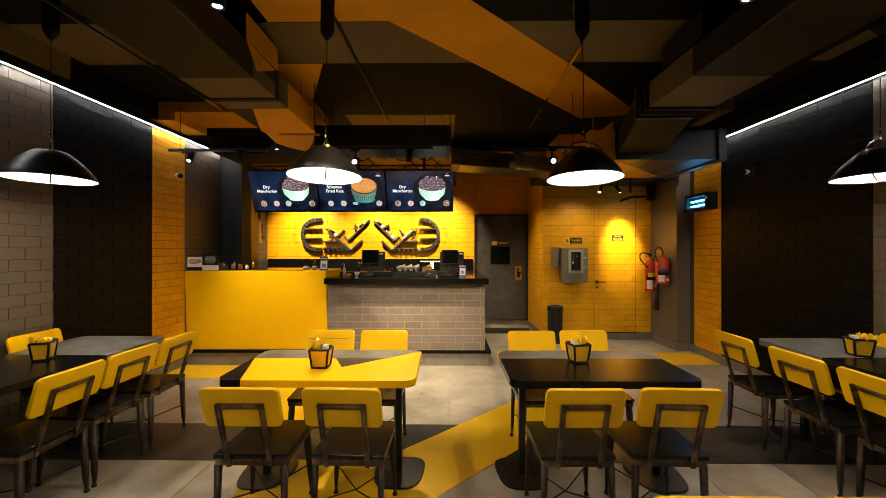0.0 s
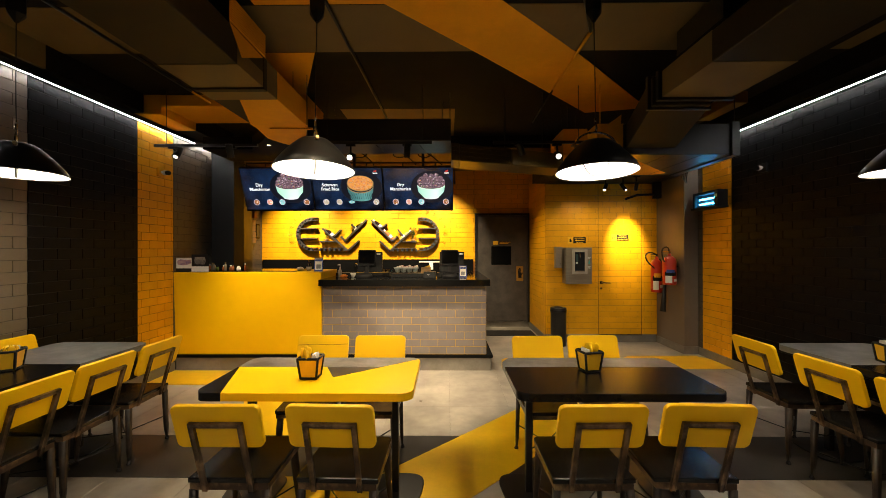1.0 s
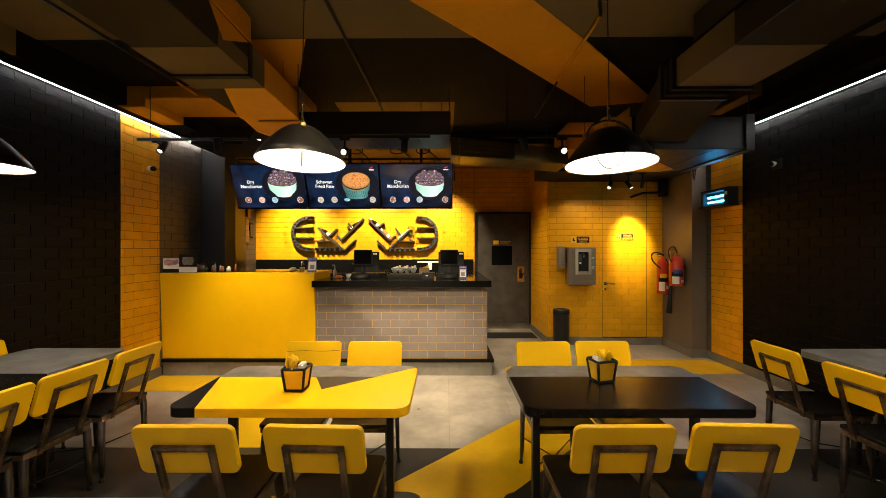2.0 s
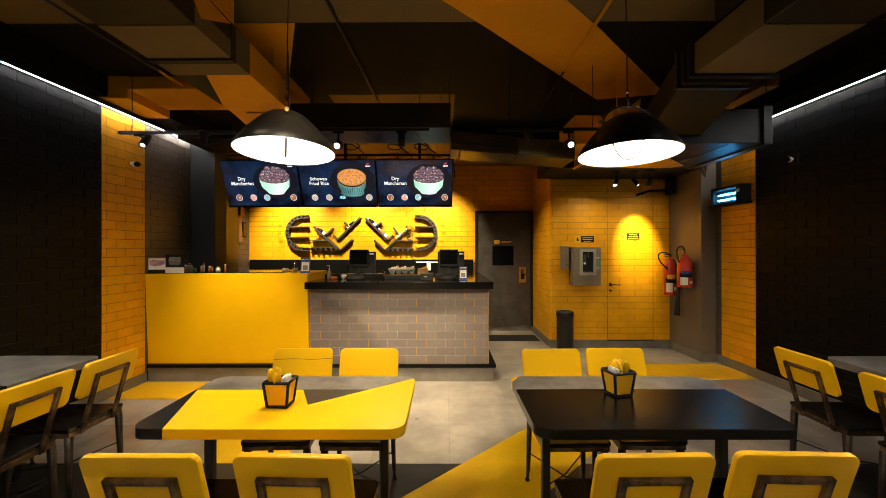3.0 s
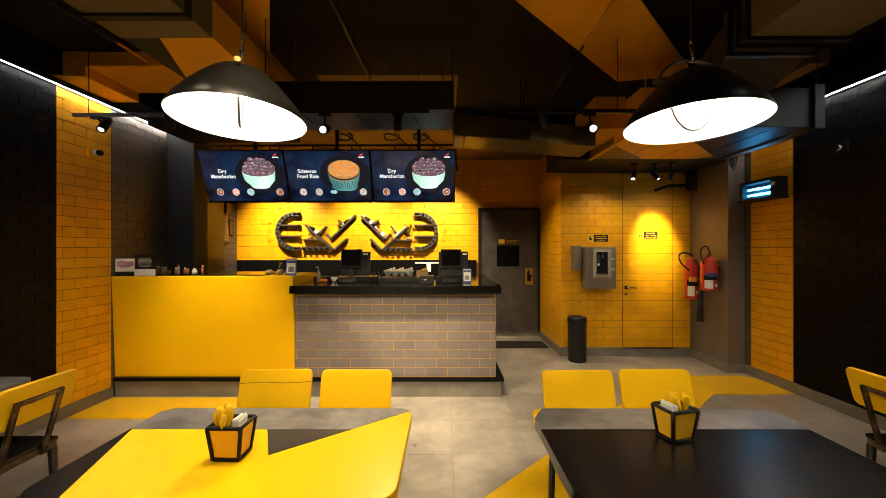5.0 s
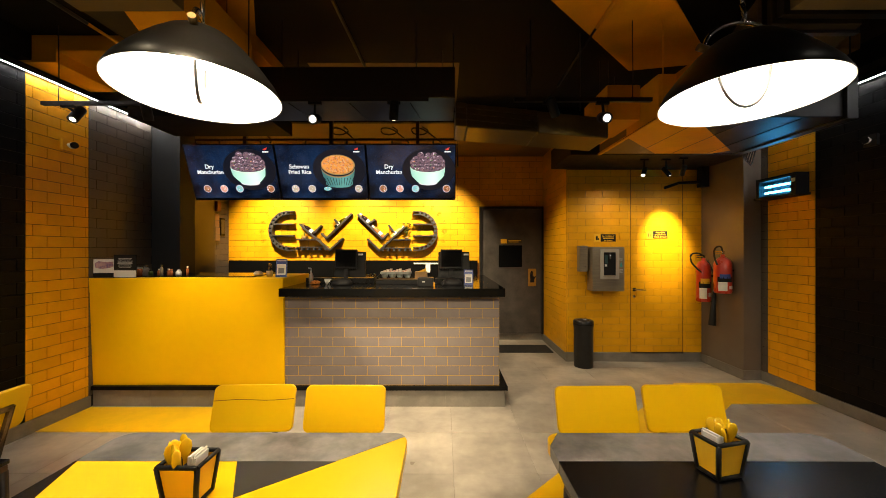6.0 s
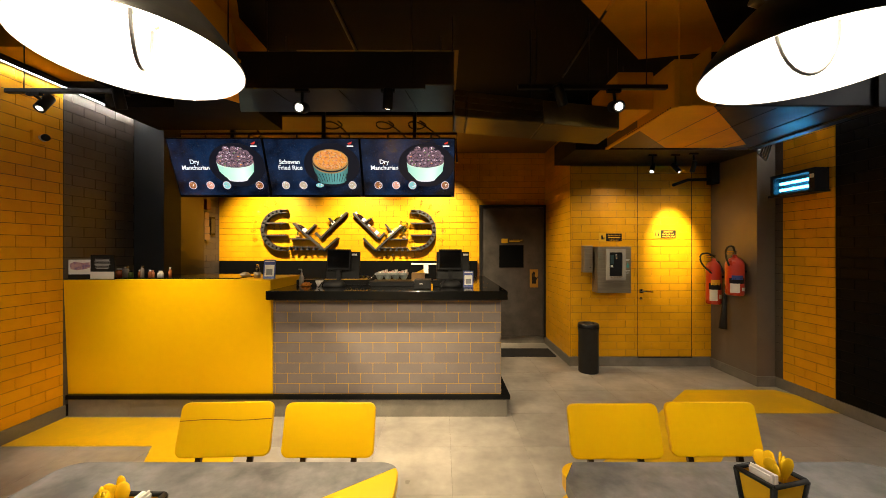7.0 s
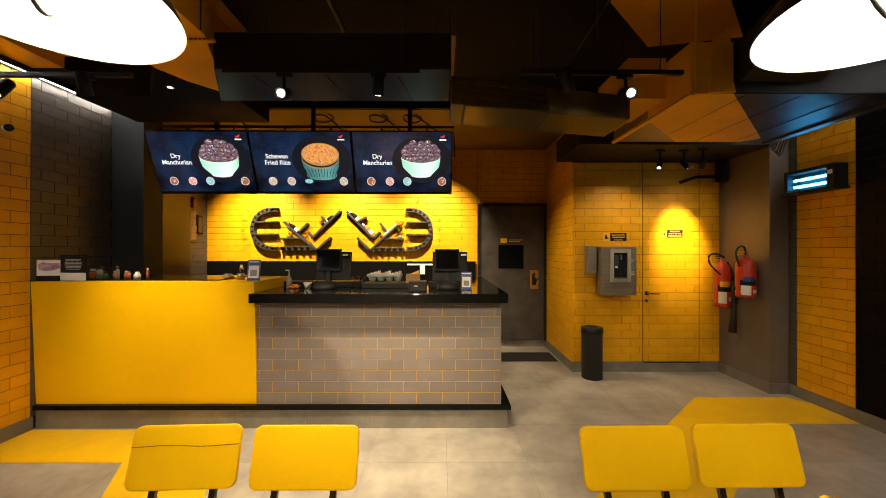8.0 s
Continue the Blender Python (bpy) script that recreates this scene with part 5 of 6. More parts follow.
def extinguisher(x, y, z0, h, r, horn):
    ob = thing("fire_extinguisher", "red fire extinguisher with printed labels hung on the column", "extinguisher", "fire extinguishers")
    c = (x, y, z0)
    bm = bmesh.new()
    bm_lathe(bm, [(0, 0), (r * 0.9, 0.0), (r, 0.02), (r, h - r * 0.9), (r * 0.85, h - r * 0.45), (r * 0.5, h - r * 0.12), (0.025, h), (0.025, h + 0.03), (0, h + 0.03)], 28, c)
    body = part("cylinder", bm, RED, ob)
    for z1, z2, m, a0, a1 in ((0.40, 0.52, MATTBLACK, 200, 300), (0.10, 0.36, PAPER, 205, 262), (0.16, 0.24, PAPER, 275, 330), (0.53, 0.60, ACCENT if horn else BLUE, 215, 285)):
        bm = bmesh.new()
        lo, hi = [], []
        for k in range(9):
            t = radians(a0 + (a1 - a0) * k / 8)
            lo.append(bm.verts.new((x + (r + 0.001) * math.cos(t), y + (r + 0.001) * math.sin(t), z0 + z1 * (h - r))))
            hi.append(bm.verts.new((x + (r + 0.001) * math.cos(t), y + (r + 0.001) * math.sin(t), z0 + z2 * (h - r) * 1.12)))
        for k in range(8):
            bm.faces.new((lo[k], lo[k + 1], hi[k + 1], hi[k]))
        part("label", bm, m, body, "printed label")
    bm = bmesh.new()
    cyl(bm, 0.018, h + 0.02, h + 0.075, 12, c)
    bm_box(bm, x - 0.10, x + 0.02, y - 0.010, y + 0.010, z0 + h + 0.06, z0 + h + 0.072)
    bm_box(bm, x - 0.09, x + 0.01, y - 0.010, y + 0.010, z0 + h + 0.035, z0 + h + 0.045)
    part("valve", bm, CHROME, ob, "metal valve and lever")
    bm = bmesh.new()
    loop = [(x, y - 0.02, z0 + h + 0.05), (x - 0.09, y - 0.03, z0 + h + 0.11), (x - 0.21, y - 0.03, z0 + h + 0.09), (x - 0.19, y - 0.03, z0 + h - 0.04), (x - 0.06, y - 0.05, z0 + h - 0.16)] if horn else \
        [(x, y, z0 + h + 0.05), (x - 0.03, y - 0.02, z0 + h + 0.15), (x - 0.13, y - 0.03, z0 + h + 0.12), (x - 0.14, y - 0.03, z0 + h + 0.02), (x - 0.10, y - 0.04, z0 + h - 0.10)]
    bm_tube(bm, smooth_path(loop, 5), 0.011, 8)
    part("hose", bm, RUBBER, ob, "black hose")
    if horn:
        bm = bmesh.new()
        bm_tube(bm, [(x + 0.02, y - 0.05, z0 + h), (x + 0.085, y - 0.09, z0 + h - 0.2), (x + 0.075, y - 0.10, z0 + 0.12), (x + 0.055, y - 0.11, z0 - 0.02), (x + 0.03, y - 0.12, z0 - 0.30)],
                [0.012, 0.014, 0.018, 0.028, 0.045], 10)
        part("horn", bm, RUBBER, ob, "black discharge horn")
    box_part("bracket", (x + r - 0.01, COL_X, y - 0.03, y + 0.03, z0 + h * 0.6, z0 + h * 0.65), MATTBLACK, ob, 0.002)


extinguisher(3.61, 6.70, 0.885, 0.56, 0.088, True)
extinguisher(3.62, 6.36, 1.04, 0.46, 0.098, False)

zap = thing("insect_killer", "black insect killer with glowing blue tubes mounted on the orange wall", "insect killer")
bm = bmesh.new()
bm_box(bm, 3.80, 3.94, 5.56, 6.07, 2.385, 2.42)
bm_box(bm, 3.78, 3.945, 5.55, 6.08, 2.175, 2.20)
bm_box(bm, 3.80, 3.94, 5.56, 5.625, 2.20, 2.385)
bm_box(bm, 3.80, 3.94, 6.03, 6.07, 2.20, 2.385)
bm_box(bm, 3.915, 3.945, 5.625, 6.03, 2.20, 2.385)
part("housing", bm, MATTBLACK, zap, "black housing")
for z in (2.255, 2.325):
    bm = bmesh.new()
    bm_tube(bm, [(3.875, 5.63, z), (3.875, 6.025, z)], 0.014, 10)
    part("tube", bm, UVTUBE, zap, "glowing blue tube")
for k in range(20):
    bm = bmesh.new()
    bm_tube(bm, [(3.815, 5.635 + k * 0.0205, 2.20), (3.815, 5.635 + k * 0.0205, 2.385)], 0.0017, 4)
    part("guard_wire", bm, BLACKMETAL, zap)
box_part("badge", (3.797, 3.80, 5.57, 5.615, 2.32, 2.36), WHITE, zap, 0, "small pale badge")


def security_camera(x, y, z, s, base, label):
    ob = thing("security_camera", label, "camera", "security cameras")
    bm = bmesh.new()
    bm_box(bm, min(x, x + s * 0.03), max(x, x + s * 0.03), y - 0.055, y + 0.055, z - 0.05, z + 0.06)
    bevel(bm, 0.006)
    part("mount", bm, base, ob)
    bm = bmesh.new()
    bm_tube(bm, [(x + s * 0.03, y, z + 0.01), (x + s * 0.06, y - 0.01, z)], 0.014, 8)
    bm_tube(bm, [(x + s * 0.045, y + 0.015, z + 0.006), (x + s * 0.06, y + 0.005, z + 0.004), (x + s * 0.145, y - 0.06, z - 0.012)], [0.020, 0.030, 0.030], 14)
    part("body", bm, WHITE, ob, "white camera body")
    bm = bmesh.new()
    bm_tube(bm, [(x + s * 0.143, y - 0.0585, z - 0.0117), (x + s * 0.168, y - 0.078, z - 0.0165)], 0.0295, 14)
    part("lens_window", bm, MATTBLACK, ob)


security_camera(XL + 0.006, 5.12, 2.575, 1, ORANGE, "small white camera on an orange wall mount")
security_camera(XR - 0.006, 4.98, 2.575, -1, MATTBLACK, "small white camera on a black wall mount")

arm = thing("wall_bracket_arm", "black swivel bracket with a box under the soffit", "bracket")
box_part("box", (3.62, 3.72, 6.74, 6.85, 2.46, 2.738), MATTBLACK, arm, 0.006)
bm = bmesh.new()
bm_tube(bm, [(3.64, 6.8, 2.53), (3.34, 6.80, 2.52), (3.14, 6.80, 2.45)], 0.020, 8)
part("arm", bm, MATTBLACK, arm)
cab = thing("cable_bundle", "loose black cables hanging beside the duct box", "cable")
for k in range(4):
    bm = bmesh.new()
    o = 0.02 * k
    pts = smooth_path([(3.40 + o, 5.64, 2.76), (3.425 + o, 5.72, 2.68 - o), (3.48 + o, 5.82, 2.62 - 1.2 * o), (3.56 + o, 5.93, 2.625 - o), (3.63 + 0.5 * o, 6.04, 2.69), (3.665 + 0.5 * o, 6.10, 2.77)])
    bm_tube(bm, pts, 0.0075, 6)
    part("cable", bm, RUBBER, cab)
frame_ob = thing("picture_frame", "small dark framed notice on the kitchen side wall", "picture")
box_part("frame", (-3.744, -3.722, 7.93, 8.06, 1.83, 2.13), BLACKWOOD, frame_ob, 0.004)
box_part("sheet", (-3.722, -3.719, 7.95, 8.04, 1.86, 2.10), BROWNPANEL, frame_ob, 0)
pads = thing("order_pads", "stack of brown order pads hung on the kitchen side wall", "pad")
for k in range(4):
    box_part("pad", (-3.742, -3.70 - 0.004 * k, 7.755 + 0.008 * (k % 2), 7.87 + 0.008 * (k % 2), 1.74 + 0.115 * k, 1.845 + 0.115 * k), CARD, pads, 0.003)
kit = thing("wall_box", "small dark red box on the kitchen side wall", "box")
box_part("case", (-3.742, -3.67, 7.755, 7.86, 2.23, 2.39), mat("dark_red_case", (0.12, 0.025, 0.012), 0.5), kit, 0.004)

# ---- wine shelf on the lit wall ----
SHY0, SHY1 = 8.10, 8.20


def board(parent, x0, z0, x1, z1, th=0.03):
    bm = bmesh.new()
    L = math.hypot(x1 - x0, z1 - z0)
    bm_box(bm, 0, L, SHY0, SHY1, 0, th)
    bevel(bm, 0.002, 1)
    turn(bm, Matrix.Translation((x0, 0, z0)) @ Matrix.Rotation(-math.atan2(z1 - z0, x1 - x0), 4, "Y"))
    return part("board", bm, BOARDGREY, parent)


def rack_row(parent, x0, x1, z):
    board(parent, x0, z, x1, z, 0.016)
    n = max(2, int((x1 - x0) / 0.085))
    for k in range(n + 1):
        x = x0 + (x1 - x0) * k / n
        bm = bmesh.new()
        bm_prism(bm, [(x - 0.022, z - 0.045), (x + 0.022, z - 0.045), (x + 0.006, z), (x - 0.006, z)], 0, SHY1 - SHY0)
        turn(bm, Matrix.Translation((0, SHY1, 0)) @ UP)
        part("glass_runner", bm, BOARDGREY, parent)


def arc_rack(cx, cz, r, s, label):
    ob = thing("wall_shelf", label, "shelf", "wine shelves")
    for ra, rb in ((r, r - 0.016), (r - 0.050, r - 0.064)):
        bm = bmesh.new()
        pts = [(cx + s * 0.085, cz + ra)] + [(cx - s * ra * math.sin(math.pi * k / 24), cz + ra * math.cos(math.pi * k / 24)) for k in range(25)] + [(cx + s * 0.085, cz - ra)]
        pin = [(cx + s * 0.085, cz + rb)] + [(cx - s * rb * math.sin(math.pi * k / 24), cz + rb * math.cos(math.pi * k / 24)) for k in range(25)] + [(cx + s * 0.085, cz - rb)]
        a = [bm.verts.new((x, SHY0, z)) for x, z in pts]
        b = [bm.verts.new((x, SHY0, z)) for x, z in pin]
        c = [bm.verts.new((x, SHY1, z)) for x, z in pts]
        d = [bm.verts.new((x, SHY1, z)) for x, z in pin]
        for k in range(len(a) - 1):
            for q in ((a[k], a[k + 1], b[k + 1], b[k]), (a[k], c[k], c[k + 1], a[k + 1]), (b[k], b[k + 1], d[k + 1], d[k])):
                bm.faces.new(q)
        for k in (0, -1):
            bm.faces.new((a[k], b[k], d[k], c[k]))
        part("arc_board", bm, BOARDGREY, ob)
    for k in range(13):
        t = math.pi * (k + 0.5) / 13
        bm = bmesh.new()
        bm_box(bm, -0.029, 0.029, SHY0, SHY1, r - 0.052, r - 0.014)
        for v in bm.verts:
            if v.co.z < r - 0.03:
                v.co.x *= 0.55
        turn(bm, Matrix.Translation((cx, 0, cz)) @ Matrix.Rotation(-s * t, 4, "Y"))
        part("glass_runner", bm, BOARDGREY, ob)
    for z in (cz + 0.105, cz - 0.10):
        x0, x1 = sorted((cx - s * (r - 0.07), cx + s * 0.085))
        board(ob, x0, z, x1, z, 0.022)
    return ob


arc_rack(-2.644, 1.921, 0.348, 1, "semicircular grey wall shelf with slots for wine glasses")
arc_rack(-0.385, 1.918, 0.345, -1, "semicircular grey wall shelf with slots for wine glasses")
v1 = thing("wall_shelf", "zigzag grey wall shelf holding wine bottles", "shelf", "wine shelves")
for b4 in ((-2.463, 2.024, -1.93, 1.561), (-2.20, 1.865, -2.06, 2.0), (-1.93, 1.561, -1.685, 1.777), (-1.99, 1.76, -1.53, 2.209), (-2.085, 1.865, -1.99, 1.762), (-1.86, 2.11, -1.775, 2.025)):
    board(v1, *b4)
board(v1, -2.506, 1.76, -2.16, 1.76, 0.022)
rack_row(v1, -2.506, -2.0, 1.625)
v2 = thing("wall_shelf", "zigzag grey wall shelf holding wine bottles and a plant", "shelf", "wine shelves")
for b4 in ((-1.45, 2.194, -1.003, 1.752), (-1.265, 2.02, -1.12, 2.105), (-1.003, 1.752, -0.895, 1.864), (-1.28, 1.768, -1.064, 1.555), (-1.064, 1.555, -0.60, 1.978), (-0.91, 2.01, -0.80, 1.87)):
    board(v2, *b4)
board(v2, -0.82, 1.752, -0.51, 1.752, 0.022)
rack_row(v2, -1.0, -0.51, 1.61)


def bottle(x, z, lean, m, cap, lab=True):
    ob = thing("wine_bottle", "wine bottle with a pale label lying slanted on the wall shelf", "bottle", "wine bottles",
               at=Matrix.Translation((x, 8.145, z)) @ Matrix.Rotation(radians(lean), 4, "Y"))
    bm = bmesh.new()
    bm_lathe(bm, [(0, 0), (0.036, 0.0), (0.038, 0.006), (0.038, 0.17), (0.034, 0.19), (0.016, 0.225), (0.014, 0.24), (0.014, 0.285), (0, 0.285)], 18)
    part("glass_body", bm, m, ob)
    bm = bmesh.new()
    bm_lathe(bm, [(0.0155, 0.245), (0.0155, 0.288), (0, 0.29)], 14)
    part("capsule", bm, cap, ob)
    if lab:
        bm = bmesh.new()
        bm_lathe(bm, [(0.0386, 0.055), (0.0386, 0.12)], 18)
        part("paper_label", bm, PAPER, ob, "pale paper label")


bottle(-2.19, 1.852, -49, DARKGLASS, CARD)
bottle(-1.83, 1.975, 46, GREENGLASS, PAPER)
bottle(-1.20, 2.02, -45, DARKGLASS, PAPER)
bottle(-0.985, 1.808, -45, SAUCE, PAPER)
bottle(-0.84, 1.81, 47, mat("pale_wine", (0.55, 0.42, 0.14), 0.1), PAPER)


def wineglass(x, z, flip, y=8.145, group="wine glasses"):
    ob = thing("wine_glass", "clear wine glass at the wall shelf", "glass", group, at=pose(x, y, z, 180 if flip else 0))
    bm = bmesh.new()
    bm_lathe(bm, [(0.030, 0), (0.004, 0.006), (0.004, 0.075), (0.022, 0.09), (0.034, 0.12), (0.033, 0.15), (0.027, 0.18), (0.0255, 0.18), (0.031, 0.15), (0.032, 0.12), (0.02, 0.094), (0, 0.086)], 16)
    part("bowl", bm, CLEAR, ob)


for x, z in ((-2.78, 1.844), (-2.67, 1.844), (-2.66, 2.05), (-0.36, 1.84), (-0.36, 2.045)):
    wineglass(x, z, False)
for x in (-2.26, -0.90, -0.77):
    wineglass(x, 1.60, True)
for k, t in enumerate((12, 32, 52, 72, 92, 112)):
    a = radians(t)
    for cx, s in ((-2.644, 1), (-0.385, -1)):
        ob = thing("wine_glass", "clear wine glass hanging from the arc shelf", "glass", "wine glasses",
                   at=Matrix.Translation((cx - s * 0.352 * math.sin(a), 8.11, 1.92 + 0.352 * math.cos(a))) @ Matrix.Rotation(-s * a, 4, "Y"))
        bm = bmesh.new()
        bm_lathe(bm, [(0.026, 0), (0.004, 0.006), (0.004, 0.06), (0.022, 0.075), (0.034, 0.105), (0.033, 0.13), (0.027, 0.16), (0.0255, 0.16), (0.031, 0.13), (0.032, 0.105), (0.02, 0.08), (0, 0.072)], 14)
        part("bowl", bm, CLEAR, ob)


def plant(x, y, z, n, size, seed, label):
    rnd = random.Random(seed)
    ob = thing("potted_plant", label, "plant", "shelf plants")
    bm = bmesh.new()
    bm_lathe(bm, [(0, 0), (0.03, 0), (0.04, 0.04), (0.036, 0.04), (0, 0.035)], 14, (x, y, z))
    part("pot", bm, CARD, ob)
    bm = bmesh.new()
    for k in range(n):
        a, h = rnd.uniform(0, 6.28), rnd.uniform(0.3, 1) * size
        r = rnd.uniform(0.01, 0.35) * size
        c = Vector((x + r * math.cos(a), y + 0.6 * r * math.sin(a), z + 0.03 + h))
        d = Vector((math.cos(a), math.sin(a), rnd.uniform(-0.2, 1))).normalized() * 0.035
        s = d.cross(Vector((0, 0, 1))).normalized() * 0.009
        vs = [bm.verts.new(p) for p in (c - d, c + s, c + d, c - s)]
        bm.faces.new(vs)
        if k % 6 == 0:
            bm_tube(bm, [(x, y, z + 0.03), c], 0.0015, 4)
    part("foliage", bm, GREEN, ob, "small green leaves")


plant(-0.58, 8.145, 1.775, 90, 0.26, 7, "small leafy plant in a pot on the shelf")
plant(-2.38, 8.145, 1.783, 14, 0.08, 8, "tiny plant in a round pot on the shelf")


# ---- things on the counters ----
def pos(x, y, z):
    ob = thing("till_terminal", "black till terminal with a customer screen on its back", "till", "till terminals")
    bm = bmesh.new()
    bm_box(bm, -0.18, 0.18, -0.012, 0.025, 0.045, 0.36)
    bevel(bm, 0.01)
    turn(bm, pose(x + 0.03, y + 0.05, z, -10))
    part("main_panel", bm, MATTBLACK, ob, "wide black panel")
    bm = bmesh.new()
    bm_box(bm, -0.125, 0.125, -0.022, 0.008, 0.16, 0.385)
    bevel(bm, 0.006)
    turn(bm, pose(x, y - 0.01, z, -8))
    part("customer_screen", bm, MATTBLACK, ob)
    bm = bmesh.new()
    bm_box(bm, -0.112, 0.112, -0.0235, -0.0222, 0.185, 0.372)
    turn(bm, pose(x, y - 0.01, z, -8))
    part("screen_glass", bm, GRANITE, ob, "dark glossy screen")
    bm = bmesh.new()
    bm_lathe(bm, [(0, 0), (0.112, 0.0), (0.110, 0.025), (0.09, 0.05), (0.05, 0.066), (0, 0.07)], 24, (x, y - 0.15, z))
    bm_box(bm, x - 0.022, x + 0.022, y + 0.0, y + 0.04, z, z + 0.2)
    part("stand", bm, RUBBER, ob, "rounded black stand")
    bm = bmesh.new()
    bm_tube(bm, [(x - 0.05, y - 0.24, z + 0.07), (x - 0.08, y - 0.30, z + 0.05), (x - 0.10, y - 0.34, z + 0.006)], 0.006, 6)
    part("cable", bm, RUBBER, ob)
    bm = bmesh.new()
    bm_box(bm, x + 0.14, x + 0.195, y + 0.012, y + 0.016, z + 0.315, z + 0.335)
    part("sticker", bm, WHITE, ob)


pos(-1.045, 5.83, 1.213)
pos(0.155, 5.83, 1.213)


def card_stand(x, y, z, w, h, a):
    ob = thing("payment_card_stand", "small blue and white payment card stand on the counter", "card stand", "card stands", at=pose(x, y, z, 0, 0, a))
    bm = bmesh.new()
    bm_box(bm, -w / 2, w / 2, -0.002, 0.002, 0, h)
    bm_box(bm, -w / 2, w / 2, 0.002, 0.06, 0, 0.003)
    turn(bm, pose(0, 0, 0, -8))
    part("card", bm, BLUE, ob)
    bm = bmesh.new()
    bm_box(bm, -w * 0.40, w * 0.40, -0.0035, -0.002, h * 0.12, h * 0.72)
    bm_box(bm, -w * 0.4, w * 0.4, -0.0035, -0.002, h * 0.88, h * 0.93)
    turn(bm, pose(0, 0, 0, -8))
    part("white_field", bm, PAPER, ob)
    bm = bmesh.new()
    bm_box(bm, -w * 0.26, w * 0.26, -0.0045, -0.0035, h * 0.20, h * 0.50)
    turn(bm, pose(0, 0, 0, -8))
    part("code_field", bm, mat("grey_print", (0.22, 0.22, 0.24), 0.5), ob, "plain grey square")


card_stand(-1.635, 5.50, 1.306, 0.115, 0.19, 3)
card_stand(0.335, 5.62, 1.213, 0.10, 0.165, -4)

cal = thing("desk_calendar", "desk calendar with a purple picture standing on the yellow counter", "calendar", at=pose(-3.405, 5.405, 1.306, 0, 0, 6))
bm = bmesh.new()
bm_box(bm, -0.10, 0.10, 0, 0.004, 0, 0.19)
bm_box(bm, -0.10, 0.10, 0.006, 0.01, 0, 0.185)
part("leaf", bm, PAPER, cal)
box_part("foot", (-0.10, 0.10, -0.004, 0, 0, 0.05), MATTBLACK, cal, 0.001, "black lower strip")
bm = bmesh.new()
bm_prism(bm, [(-0.08, 0.10), (-0.02, 0.09), (0.05, 0.10), (0.09, 0.115), (0.085, 0.165), (0.02, 0.16), (-0.05, 0.17), (-0.085, 0.15)], 0, 0.002)
turn(bm, UP)
part("picture", bm, mat("purple_wash", (0.22, 0.13, 0.25), 0.6, second=(0.5, 0.3, 0.3), scale=20), cal)

menu = thing("menu_card", "black menu card with pale print over a white strip", "menu card", at=pose(-3.19, 5.405, 1.306, 0, 0, -2))
box_part("card", (-0.118, 0.118, 0, 0.006, 0, 0.235), MATTBLACK, menu, 0.001)
box_part("white_strip", (-0.118, 0.118, -0.002, 0, 0.005, 0.075), PAPER, menu, 0.0005)
bm = bmesh.new()
for k in range(8):
    w = 0.075 - 0.004 * abs(k - 4) + 0.008 * (k % 2)
    bm_box(bm, -w, w, -0.0015, 0, 0.105 + k * 0.0125, 0.110 + k * 0.0125)
part("print_block", bm, mat("pale_print", (0.45, 0.45, 0.43), 0.6), menu)


def jar(x, y, z, r, h, m, capm, label):
    ob = thing("condiment_jar", label, "jar", "condiment jars")
    bm = bmesh.new()
    bm_lathe(bm, [(0, 0), (r, 0), (r, h * 0.62), (r * 0.6, h * 0.75), (r * 0.55, h * 0.78), (0, h * 0.78)], 16, (x, y, z))
    part("jar_body", bm, m, ob)
    bm = bmesh.new()
    cyl(bm, r * 0.62, h * 0.78, h, 14, (x, y, z))
    part("lid", bm, capm, ob)


CLEARISH = mat("milky_plastic", (0.35, 0.30, 0.24), 0.3)
for x, r, h, m, c2, lab in ((-2.93, 0.032, 0.15, STEEL, MATTBLACK, "slim steel shaker with a black lid"), (-2.76, 0.055, 0.10, SAUCE, WHITE, "round jar of orange-red sauce"),
                            (-2.66, 0.05, 0.12, CLEARISH, CHROME, "clear jar with a metal lid"), (-2.55, 0.035, 0.07, GREEN, MATTBLACK, "small green tub with black lid"),
                            (-2.44, 0.028, 0.08, SAUCE, WHITE, "small red sauce jar with white lid"), (-2.38, 0.026, 0.13, CLEARISH, CHROME, "clear bottle on the black inlay"),
                            (-2.29, 0.028, 0.08, SAUCE, WHITE, "small red sauce jar with white lid"), (-2.22, 0.026, 0.075, SAUCE, SAUCE, "small red sauce jar"),
                            (-2.10, 0.045, 0.07, WHITE, WHITE, "white dish with lid"), (-1.99, 0.022, 0.11, SAUCE, WHITE, "small red dropper bottle with white lid")):
    jar(-3.33 + (x + 2.93) * 0.66, 5.62 + 0.02 * math.sin(x * 40), 1.317, r * 0.62, h * 0.88, m, c2, lab)
tongs = thing("cutlery_cup", "steel cup holding shiny tongs", "cup")
bm = bmesh.new()
bm_lathe(bm, [(0, 0), (0.03, 0), (0.034, 0.06), (0.031, 0.06), (0.028, 0.004), (0, 0.004)], 16, (-1.80, 5.6, 1.306))
part("cup_body", bm, STEEL, tongs)
bm = bmesh.new()
bm_tube(bm, [(-1.80, 5.6, 1.32), (-1.81, 5.6, 1.40), (-1.795, 5.6, 1.44)], [0.005, 0.010, 0.016], 8)
bm_tube(bm, [(-1.79, 5.6, 1.32), (-1.78, 5.6, 1.38), (-1.785, 5.6, 1.42)], [0.004, 0.006, 0.012], 8)
part("tongs", bm, CHROME, tongs)
foil = thing("foil_packet", "crumpled silver packet lying on the counter", "packet")
bm = bmesh.new()
